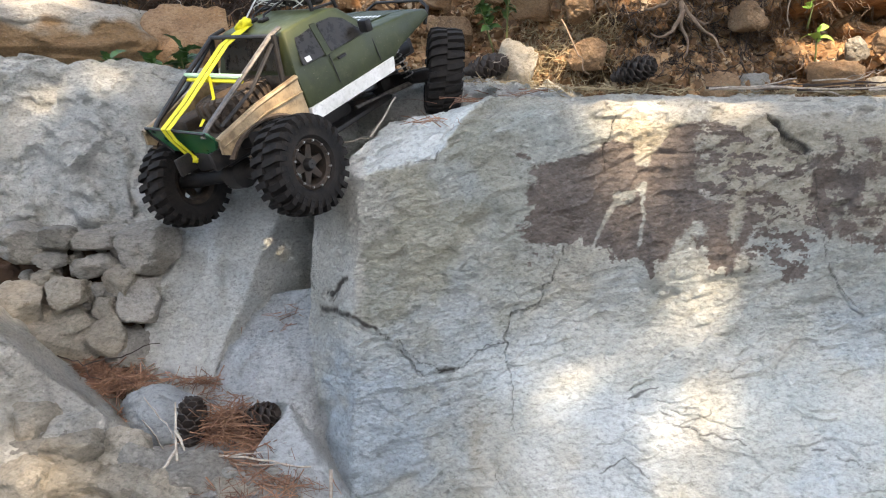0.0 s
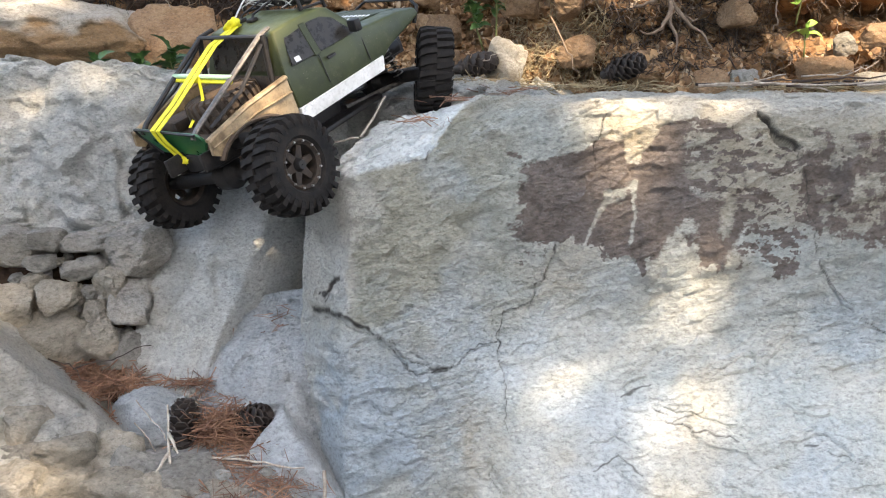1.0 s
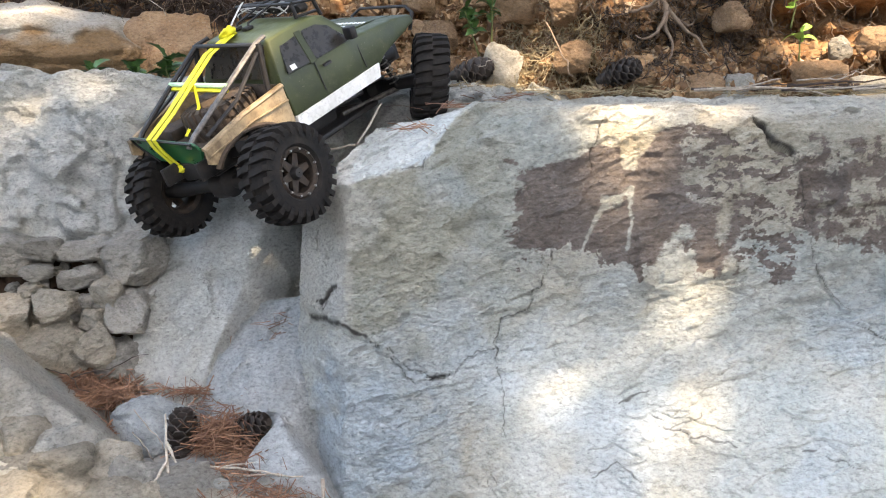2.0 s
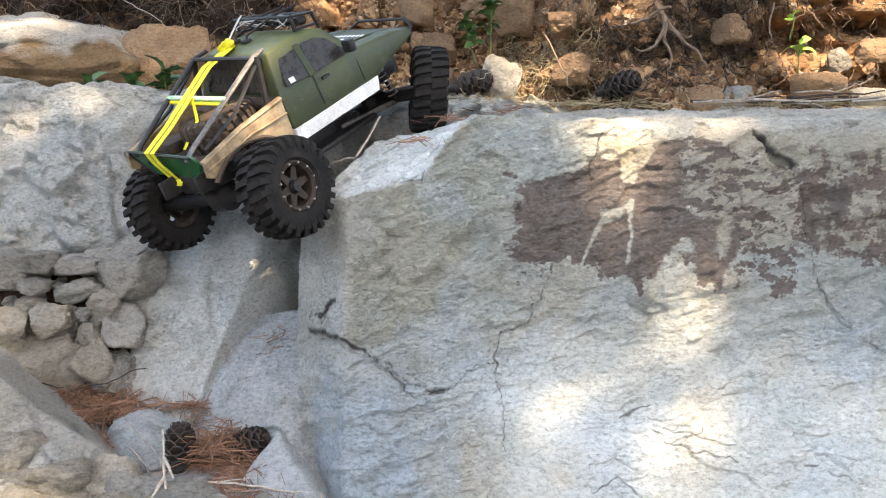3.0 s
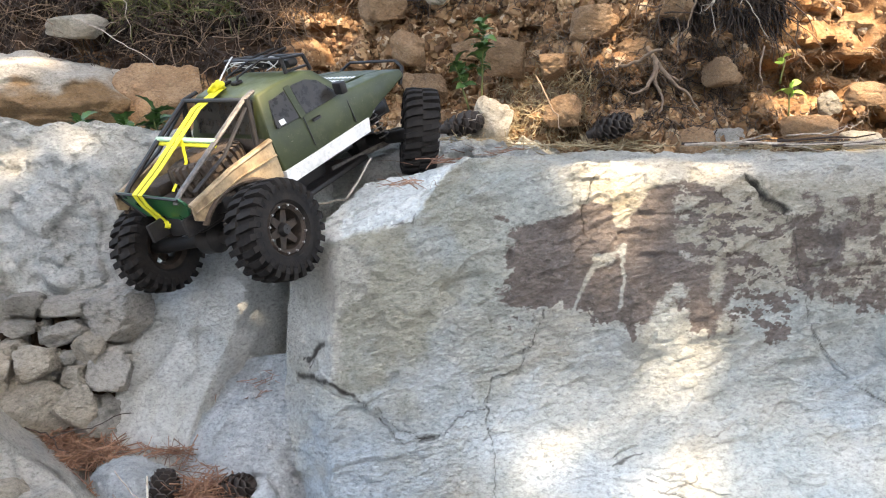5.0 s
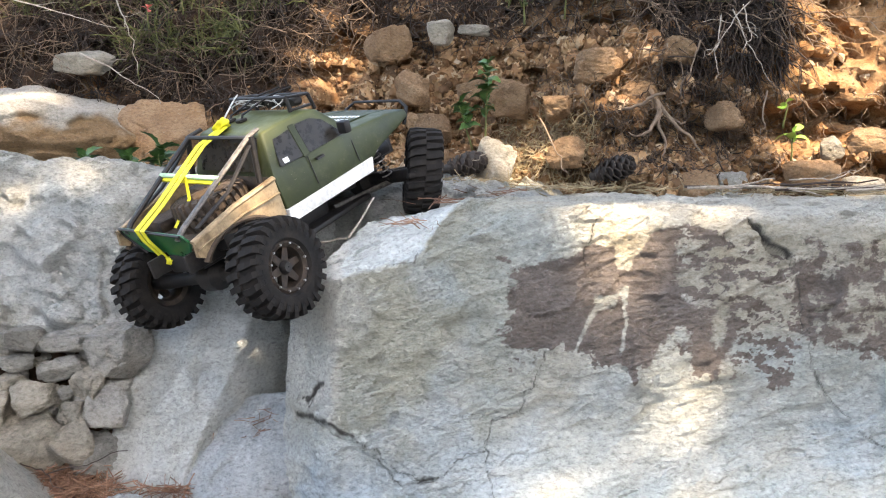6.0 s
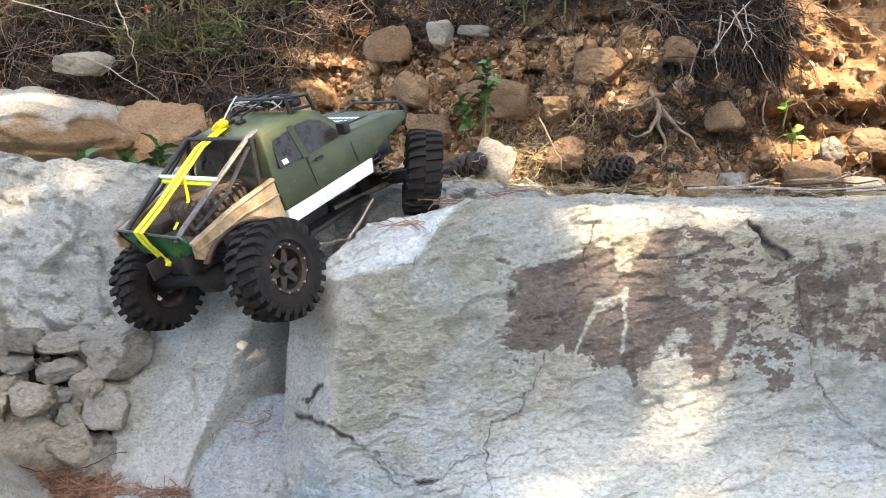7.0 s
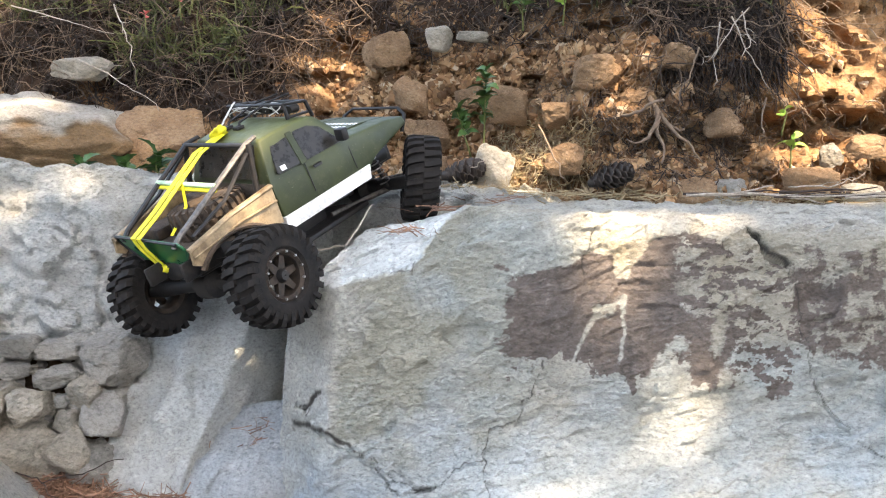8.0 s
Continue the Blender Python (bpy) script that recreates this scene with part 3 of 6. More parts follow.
# ---------------------------------------------------------------- the other large rocks
def rough_relief(a, b, c, seed, slantness=0.3, crisp=30):
    turn = np.array([[1, 0, slantness], [0, 1, 0], [-slantness, 0, 1]])

    def relief(at):
        s = at @ turn.T
        out = 0.7 * a * fbm(at, 0.18, 2, seed=seed) + 0.6 * b * fbm(s * (1, 1, 1.5), 0.05, 3, 0.55, seed=seed + 1) + c * fbm(at, 0.012, 3, 0.6, seed=seed + 2)
        return out + 1.05 * a * chipped(s, 0.10, crisp, seed) + 0.9 * b * chipped(s * (1, 1, 1.4), 0.036, crisp, seed + 1)
    return relief


def big_rock(name, material, origin, u, v, grain, planes, label, relief, deep=-0.5, masks=None, round_=0.014):
    me = face_rock(name, material, origin, np.arange(*u, grain), np.arange(*v, grain), planes, round_, 0.014, relief, deep, masks)
    return tagged(new(name, me), label, "rock")


def build_rocks():
    # the sunlit block in the cleft, with a ridge down its front
    left, top, rim, ridge, low = (-0.434, 1.45, 0.687), (-0.368, 1.49, 0.763), (-0.237, 1.455, 0.786), (-0.295, 1.40, 0.639), (-0.318, 1.365, 0.560)
    big_rock("rock_block", PALE_COOL, (-0.36, 1.42, 0.62), (-0.26, 0.30), (-0.5, 0.34), 0.0030,
             [cut(left, ridge, (-0.474, 1.325, 0.462), 0.012), cut(top, rim, ridge, 0.006), cut(rim, low, (-0.245, 1.475, 0.60), 0.003), cut(top, (-0.237, 1.54, 0.812), rim, 0.006),
              cut(left, (-0.474, 1.325, 0.462), (-0.47, 1.55, 0.70), 0.004), cut(top, left, (-0.345, 1.42, 0.67), 0.008), cut(left, top, (-0.42, 1.60, 0.78), 0.006)],
             "pale rock block wedged upright between a boulder and a slab", rough_relief(0.011, 0.007, 0.0022, 11, 0.6, 60), -0.45)
    # the low floor of the cleft, rising to the slab
    big_rock("rock_wedge", BLUE, (-0.25, 1.33, 0.45), (-0.22, 0.20), (-0.42, 0.30), 0.0034,
             [cut((-0.216, 1.375, 0.590), (-0.290, 1.340, 0.505), (-0.168, 1.225, 0.497), 0.02), cut((-0.304, 1.29, 0.456), (-0.259, 1.235, 0.412), (-0.21, 1.215, 0.452), 0.02), cut((-0.40, 1.32, 0.455), (-0.304, 1.29, 0.456), (-0.30, 1.22, 0.40), 0.02),
              ((-0.26, 1.17, 0.35), (0, -1, 0.15), 0.02), ((-0.22, 1.38, 0.592), (-0.1, 0.3, 1), 0.01), ((-0.42, 1.31, 0.42), (-0.7, -0.5, 0.5), 0.01), ((-0.212, 1.22, 0.452), (0.70, -0.45, 0.50), 0.02)],
             "blue-grey rock wedge on the floor of the cleft", rough_relief(0.010, 0.008, 0.0020, 16, 0.3, 60), -0.34)
    # the upper step behind the block
    big_rock("rock_step", PALE, (-0.34, 1.60, 0.88), (-0.26, 0.26), (-0.40, 0.36), 0.0034,
             [cut((-0.385, 1.585, 0.915), (-0.249, 1.56, 0.86), (-0.333, 1.53, 0.790), 0.012), ((-0.35, 1.66, 0.938), (0.03, 0.07, 1.0), 0.012), cut((-0.30, 1.545, 0.85), (-0.262, 1.60, 0.93), (-0.240, 1.60, 0.80), 0.004),
              cut((-0.385, 1.585, 0.915), (-0.469, 1.545, 0.814), (-0.40, 1.50, 0.771), 0.004), cut((-0.40, 1.61, 0.935), (-0.474, 1.55, 0.814), (-0.50, 1.66, 0.80), 0.004), cut((-0.28, 1.58, 0.93), (-0.36, 1.60, 0.935), (-0.32, 1.565, 0.90), 0.01)],
             "buff-grey rock step with a broken edge", rough_relief(0.016, 0.009, 0.002, 23, 0.3, 60), -0.42)
    # the sloping shelf at the back of the cleft
    big_rock("rock_shelf", GREY, (-0.06, 1.62, 0.88), (-0.26, 0.36), (-0.36, 0.34), 0.0036,
             [((-0.08, 1.58, 0.862), (-0.10, -0.50, 1.0)), ((-0.1, 1.70, 0.925), (-0.02, 0.04, 1.0)), ((-0.14, 1.60, 0.85), (-0.1, -0.95, 0.20), 0.004), ((-0.24, 1.6, 0.86), (-0.95, -0.3, 0.25)), ((0.10, 1.66, 0.912), (0.30, -0.08, 0.95), 0.02)],
             "cracked grey rock shelf at the head of the cleft", rough_relief(0.024, 0.012, 0.002, 29, 0.7), -0.42)
    # the big left-hand boulder
    brow = (-0.613, 1.572, 0.889)
    big_rock("boulder", GREY, (-0.72, 1.58, 0.78), (-0.75, 0.36), (-0.34, 0.42), 0.0034,
             [cut(brow, (-0.481, 1.547, 0.823), (-0.640, 1.476, 0.674), 0.02), cut(brow, (-0.706, 1.52, 0.754), (-0.747, 1.60, 0.911), 0.02), cut(brow, (-0.485, 1.58, 0.893), (-0.42, 1.65, 0.938), 0.008), ((-0.62, 1.67, 0.945), (0.04, 0.10, 1.0), 0.012),
              cut((-0.441, 1.60, 0.899), (-0.455, 1.50, 0.701), (-0.42, 1.70, 0.80), 0.008), cut((-0.485, 1.565, 0.87), (-0.50, 1.515, 0.72), (-0.450, 1.55, 0.72), 0.01), ((-0.65, 1.498, 0.640), (0.0, -0.90, -0.42), 0.006), ((-0.52, 1.49, 0.70), (0.45, -0.80, -0.05), 0.01)],
             "big pale grey boulder with a rough flaked face", rough_relief(0.024, 0.011, 0.002, 37, -0.5, 50), -0.36)
    # the flat piece split off the foot of the slab
    big_rock("split_rock", BLUE, (-0.19, 1.17, 0.41), (-0.12, 0.12), (-0.20, 0.10), 0.0030,
             [cut((-0.209, 1.222, 0.446), (-0.240, 1.172, 0.398), (-0.150, 1.122, 0.396), 0.012), cut((-0.209, 1.212, 0.450), (-0.243, 1.165, 0.398), (-0.25, 1.22, 0.38), 0.003), cut((-0.205, 1.214, 0.450), (-0.150, 1.126, 0.394), (-0.145, 1.16, 0.38), 0.003), ((-0.2, 1.115, 0.36), (0, -0.95, 0.2), 0.01)],
             "flat blue-grey piece of rock split off the slab", rough_relief(0.006, 0.005, 0.0018, 19, 0.3, 60), -0.2)
    # the earth that the rubble lies in, coloured near-black for the crevices' shade
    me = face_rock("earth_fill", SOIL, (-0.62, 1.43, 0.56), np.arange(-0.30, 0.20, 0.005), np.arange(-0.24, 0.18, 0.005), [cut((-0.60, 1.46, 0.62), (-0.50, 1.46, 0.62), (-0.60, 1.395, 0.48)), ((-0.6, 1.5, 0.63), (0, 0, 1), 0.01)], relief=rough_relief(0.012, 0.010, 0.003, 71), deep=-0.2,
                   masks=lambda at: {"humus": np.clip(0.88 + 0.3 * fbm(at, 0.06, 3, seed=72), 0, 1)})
    tagged(new("earth_fill", me), "crumbly earth between the rubble stones, darkened to give crevice shade", "earth", kind="stuff")
    # the low rock in front
    big_rock("low_rock", PALE, (-0.62, 1.10, 0.38), (-0.55, 0.36), (-0.42, 0.30), 0.0032,
             [((-0.56, 1.17, 0.490), (0.55, -0.62, 0.62), 0.006), ((-0.60, 1.20, 0.528), (0.60, 0.30, 0.70), 0.004), ((-0.66, 1.12, 0.50), (-0.05, -0.85, 0.55), 0.006), ((-0.50, 1.12, 0.41), (0.35, -0.72, 0.55), 0.006)],
             "faceted buff-grey rock beside a pocket of needles", rough_relief(0.024, 0.013, 0.0018, 43, 0.3, 80), -0.30)


def build_front_rock():
    big_rock("low_rock", PALE, (-0.42, 1.05, 0.34), (-0.34, 0.30), (-0.22, 0.18), 0.0040,
             [((-0.40, 1.09, 0.362), (0.05, -0.22, 1.0)), ((-0.42, 1.01, 0.345), (-0.1, -0.75, 0.65), 0.006), ((-0.22, 1.07, 0.350), (0.55, -0.35, 0.75), 0.006), ((-0.40, 1.17, 0.366), (0.1, 0.30, 0.95), 0.006)],
             "broken buff-grey rock at the edge of the gully", rough_relief(0.026, 0.015, 0.002, 61, 0.3, 80), -0.20)


def brown_mask(v, at):
    edge = v[:, 2] * 1.0 + at + 0.05 * fbm(v, 0.09, 3, seed=51)
    return {"brown": 1 - step(edge, -0.012, 0.02)}


def build_loose_rocks():
    v, f = stone_verts((0.30, 0.19, 0.130), 5, 6, 0, 0.11, 0.010, True, [(-0.30, -0.25, 0.92, 0.74), (0.40, -0.15, 0.90, 0.72), (0.0, -0.95, 0.30, 0.74), (0.75, -0.35, 0.55, 0.80), (0.93, -0.35, -0.1, 0.84),
                                                                                    (0.05, -0.85, -0.5, 0.70), (0.0, 0.0, -1.0, 0.75), (0.0, 1.0, 0.1, 0.8), (-0.9, -0.4, 0.1, 0.9), (0.35, -0.8, -0.5, 0.78)])
    ob = new("boulder", mesh_of("boulder", v, f, TWO_TONE, True, brown_mask(v, -0.040)))
    ob.matrix_world = pose(-0.90, 2.09, 0.985, 0, 2, 6)
    tagged(ob, "pale boulder with an ochre-brown underside against the bank", "rock")
    v, f = stone_verts((0.13, 0.10, 0.115), 14, 5, 12, 0.07, 0.06)
    ob = new("boulder", mesh_of("boulder", v, f, OCHRE))
    ob.matrix_world = pose(-0.60, 2.10, 0.975, 0, 0, 30)
    tagged(ob, "ochre boulder sunk into the foot of the bank", "rock")
    # the rubble below the big boulder: place, size, seed
    rubble = [((-0.640, 1.42, 0.662), (0.036, 0.035, 0.028), 3, STONE), ((-0.570, 1.435, 0.655), (0.062, 0.040, 0.020), 8, STONE), ((-0.483, 1.420, 0.648), (0.054, 0.050, 0.052), 31, STONE),
              ((-0.575, 1.425, 0.614), (0.042, 0.035, 0.024), 21, STONE), ((-0.527, 1.405, 0.594), (0.036, 0.034, 0.032), 44, BUFF), ((-0.615, 1.395, 0.569), (0.042, 0.040, 0.034), 52, BUFF), ((-0.549, 1.385, 0.552), (0.026, 0.024, 0.018), 59, BUFF),
              ((-0.625, 1.375, 0.495), (0.078, 0.060, 0.058), 66, BUFF), ((-0.545, 1.375, 0.505), (0.040, 0.045, 0.040), 83, BUFF), ((-0.492, 1.40, 0.550), (0.040, 0.040, 0.044), 74, STONE), ((-0.515, 1.385, 0.478), (0.042, 0.040, 0.040), 77, STONE),
              ((-0.652, 1.42, 0.622), (0.030, 0.024, 0.018), 90, STONE), ((-0.660, 1.41, 0.588), (0.028, 0.024, 0.022), 97, BUFF), ((-0.529, 1.435, 0.642), (0.026, 0.022, 0.020), 104, STONE), ((-0.69, 1.37, 0.55), (0.05, 0.05, 0.05), 155, BUFF),
              ((-0.70, 1.43, 0.65), (0.05, 0.04, 0.035), 167, STONE), ((-0.545, 1.44, 0.672), (0.030, 0.022, 0.012), 111, STONE), ((-0.605, 1.41, 0.610), (0.016, 0.014, 0.012), 118, STONE), ((-0.565, 1.40, 0.578), (0.014, 0.014, 0.012), 125, STONE)]
    for place, size, seed, mat in rubble:
        stone("stone", mat, place, tuple(0.95 * s for s in size), seed, 5, (seed * 3 % 20 - 10, seed * 7 % 24 - 12, seed * 11 % 40 - 20),
              "angular %s stone in a heap under the boulder" % {BUFF: "buff", STONE: "grey"}[mat], "stone", "heap of rubble stones", rough=0.085, blunt=0.004, blocky=True)
    # the small ones that fill the gaps
    r = random.Random(12)
    for k in range(44):
        x, z = r.uniform(-0.74, -0.50), r.uniform(0.53, 0.665)
        w = r.uniform(0.006, 0.018)
        stone("stone", BUFF if k % 3 == 0 else STONE, (x, 1.375 + (z - 0.5) * 0.56, z), (w, w * 0.9, w * r.uniform(0.6, 0.9)), 300 + k, 3, (r.uniform(-20, 20), r.uniform(-20, 20), r.uniform(0, 90)),
              "small grey-buff stone in a heap under the boulder", "stone", "heap of rubble stones", rough=0.10, blunt=0.006, blocky=True)
    # stones on the floor of the cleft and in front of it
    low = [((-0.418, 1.250, 0.400), (0.074, 0.055, 0.062), 7, "flat-topped blue-grey stone beside a pine cone"), ((-0.562, 1.12, 0.390), (0.066, 0.05, 0.060), 26, "grey stone leaning on a low rock"),
           ((-0.503, 1.12, 0.402), (0.058, 0.05, 0.045), 33, "buff stone leaning on a low rock"), ((-0.446, 1.14, 0.388), (0.062, 0.05, 0.044), 40, "buff stone lying among dry needles"),
           ((-0.402, 1.125, 0.376), (0.046, 0.045, 0.048), 47, "grey stone lying among dry needles"), ((-0.326, 1.115, 0.362), (0.082, 0.045, 0.048), 54, "grey stone lying among dry needles"),
           ((-0.430, 1.085, 0.366), (0.074, 0.045, 0.042), 61, "buff stone lying among dry needles"), ((-0.500, 1.08, 0.370), (0.064, 0.045, 0.045), 206, "buff stone lying among dry needles"),
           ((-0.354, 1.075, 0.356), (0.055, 0.045, 0.042), 207, "buff stone lying among dry needles"), ((-0.589, 1.15, 0.425), (0.062, 0.05, 0.058), 208, "buff stone leaning on a low rock"),
           ((-0.267, 1.10, 0.352), (0.045, 0.035, 0.030), 201, "buff stone lying among dry needles"), ((-0.555, 1.06, 0.372), (0.072, 0.05, 0.050), 202, "buff stone leaning on a low rock"),
           ((-0.300, 1.06, 0.338), (0.055, 0.04, 0.040), 203, "grey stone lying among dry needles"), ((-0.210, 1.08, 0.335), (0.050, 0.04, 0.035), 204, "grey stone lying among dry needles"),
           ((-0.235, 1.13, 0.345), (0.05, 0.04, 0.03), 82, "buff stone lying among dry needles"), ((-0.480, 1.19, 0.378), (0.048, 0.04, 0.036), 205, "buff stone lying among dry needles"), ((-0.43, 1.03, 0.345), (0.075, 0.05, 0.045), 68, "buff stone lying among dry needles"), ((-0.35, 1.02, 0.330), (0.06, 0.05, 0.045), 75, "grey stone lying among dry needles")]
    for place, size, seed, label in low:
        stone("stone", BUFF if "buff" in label else BLUE if "blue" in label else STONE, place, tuple(0.92 * s for s in size), seed, 5, (seed * 3 % 16 - 8, seed * 7 % 16 - 8, seed * 11 % 60 - 30), label, "stone", "stones on the gully floor", rough=0.09, blunt=0.004, blocky=True)
    # stones in and before the bank: across, up, size, seed, material, label
    bank = [(0.150, 0.942, (0.052, 0.04, 0.056), 6, BUFF, "pale buff stone standing at the foot of the bank", 1.85), (0.182, 1.081, (0.058, 0.04, 0.046), 17, OCHRE, "squared ochre stone set in the bank", 1.98),
            (-0.025, 1.104, (0.046, 0.04, 0.044), 99, OCHRE, "brown stone set in the bank", 2.06), (0.018, 1.019, (0.050, 0.04, 0.034), 154, OCHRE, "brown stone set in the bank", 2.0), (-0.085, 1.209, (0.055, 0.04, 0.05), 91, OCHRE, "brown stone set in the bank", 2.13),
            (0.362, 1.151, (0.065, 0.05, 0.045), 168, OCHRE, "crumbling ochre clod in the bank", 1.93), (0.525, 1.181, (0.038, 0.04, 0.032), 161, OCHRE, "crumbling ochre clod in the bank", 1.9), (0.278, 1.065, (0.036, 0.04, 0.03), 88, OCHRE, "angular ochre stone in the bank", 1.90),
            (0.301, 0.970, (0.040, 0.04, 0.040), 126, OCHRE, "ochre stone in the bank", 1.87), (0.555, 0.900, (0.052, 0.04, 0.036), 28, OCHRE, "brown block at the foot of the bank", 1.84), (0.623, 0.911, (0.036, 0.03, 0.030), 39, STONE, "rounded grey stone at the foot of the bank", 1.83),
            (0.788, 0.931, (0.058, 0.04, 0.040), 50, OCHRE, "brown stone at the foot of the bank", 1.82), (0.885, 0.901, (0.052, 0.04, 0.034), 133, BUFF, "flat buff stone at the foot of the bank", 1.79), (0.622, 1.045, (0.036, 0.04, 0.034), 80, OCHRE, "angular ochre stone in the bank", 1.87),
            (0.108, 1.235, (0.040, 0.02, 0.014), 105, BUFF, "bleached flat stone on the bank", 2.06), (0.03, 1.235, (0.035, 0.03, 0.03), 119, BUFF, "grey stone set in the bank", 2.1), (0.433, 0.94, (0.045, 0.04, 0.04), 147, OCHRE, "dark ochre stone in the bank", 1.87),
            (0.462, 1.09, (0.045, 0.04, 0.035), 175, OCHRE, "crumbling ochre clod in the bank", 1.92), (-0.02, 1.03, (0.03, 0.03, 0.025), 181, OCHRE, "brown stone set in the bank", 2.02), (0.83, 0.985, (0.026, 0.025, 0.026), 72, BUFF, "pale stone in the sun on the bank", 1.85),
            (0.91, 1.00, (0.05, 0.03, 0.03), 77, OCHRE, "ochre stone in the sun on the bank", 1.86), (-0.832, 1.165, (0.085, 0.05, 0.032), 112, BUFF, "buff stone under the overhanging turf", 2.22), (0.03, 0.95, (0.035, 0.03, 0.03), 187, OCHRE, "ochre stone at the foot of the bank", 1.86),
            (0.085, 0.945, (0.028, 0.03, 0.028), 193, OCHRE, "ochre stone at the foot of the bank", 1.86), (0.10, 1.10, (0.035, 0.03, 0.03), 199, OCHRE, "brown stone set in the bank", 2.02)]
    for x, z, size, seed, mat, label, y in bank:
        stone("stone", mat, (x, y + (0.012 if "set in" in label or "in the bank" in label else 0), z), tuple(1.0 * s for s in size), seed, 4, (seed % 20 - 10, seed * 7 % 24 - 12, seed * 11 % 60 - 30), label, "stone", "stones in the bank", rough=0.085, blunt=0.010, blocky=True)


def build_gravel():
    """Grey chips that fill the gully floor between the larger stones."""
    r = np.random.RandomState(8)
    verts, faces, count = [], [], 0
    kinds = [stone_verts((1, 1, 1), s, 2, 8, 0.12, 0.01, False) for s in range(80, 92)]
    n = 160
    xs, ys = r.uniform(-0.80, -0.08, n), r.uniform(0.92, 1.32, n)
    zs = ground_height(xs, ys)
    for x, y, z in zip(xs, ys, zs):
        size = 0.003 + 0.010 * r.rand() ** 2.0
        v, f = kinds[r.randint(12)]
        turn = np.array(Euler(r.uniform(0, 6.3, 3)).to_matrix())
        verts.append((v * size * r.uniform(0.7, 1.2, 3)) @ turn.T + (x, y, z + size * 0.2))
        faces.append(f + count)
        count += len(v)
    me = mesh_of("gravel", np.concatenate(verts), np.concatenate(faces), GREY, False)
    tagged(new("gravel", me), "grey rock chips on the gully floor", "gravel", kind="stuff")


def build_clods():
    """Crumbs and small stones all over the face of the bank, and on the ledge below it."""
    r = np.random.RandomState(3)
    verts, faces, count = [], [], 0
    kinds = [stone_verts((1, 1, 1), s, 1, 7, 0.15, 0.005, False) for s in range(60, 72)]
    n = 10500
    xs, zs = r.uniform(-1.15, 1.25, n), 0.88 + 0.50 * r.rand(n) ** 1.25
    zs = np.where(r.rand(n) < 0.12, r.uniform(0.885, 0.93, n), zs)
    sizes = (0.0025 + 0.0125 * r.rand(n) ** 4.0) * np.where(zs > 1.22, 0.6, 1.0)
    ys = bank_depth(xs, zs) - sizes * r.uniform(0.1, 0.6, n)
    bare = ((xs > -0.30) & ((xs < 0.70) | (zs < 0.96) | (r.rand(n) < 0.3))) | (zs < 0.99) | (r.rand(n) < 0.12)      # few show among the roots of the turf
    for x, y, z, size in zip(xs[bare], ys[bare], zs[bare], sizes[bare]):
        v, f = kinds[r.randint(12)]
        turn = np.array(Euler(r.uniform(0, 6.3, 3)).to_matrix())
        verts.append((v * size * r.uniform(0.7, 1.2, 3)) @ turn.T + (x, y, z))
        faces.append(f + count)
        count += len(v)
    me = mesh_of("crumbs", np.concatenate(verts), np.concatenate(faces), CLOD, False)
    tagged(new("crumbs", me), "ochre crumbs and small stones on the earth bank", "rubble", kind="stuff")


def build_lumps():
    """Crumbling lumps of earth, a finger's width each, that stand out of the bank."""
    r = np.random.RandomState(13)
    verts, faces, count = [], [], 0
    kinds = [stone_verts((1, 1, 1), s, 3, 9, 0.30, 0.02, True) for s in range(20, 36)]
    n = 1000
    xs, zs = r.uniform(-0.15, 0.72, n), 0.885 + 0.36 * r.rand(n) ** 1.1
    sizes = 0.006 + 0.018 * r.rand(n) ** 2.6
    ys = bank_depth(xs, zs) - sizes * r.uniform(-0.1, 0.5, n)
    for x, y, z, size in zip(xs, ys, zs, sizes):
        v, f = kinds[r.randint(16)]
        turn = np.array(Euler(r.uniform(0, 6.3, 3)).to_matrix())
        verts.append((v * size * r.uniform(0.7, 1.25, 3)) @ turn.T + (x, y, z))
        faces.append(f + count)
        count += len(v)
    me = mesh_of("clods", np.concatenate(verts), np.concatenate(faces), CLOD, True, sharp=35)
    tagged(new("clods", me), "crumbling brown clods standing out of the earth bank", "rubble", kind="stuff")


build_ground()
build_bank()
build_slab()
build_rocks()
build_front_rock()
build_loose_rocks()
build_gravel()
build_clods()
build_lumps()

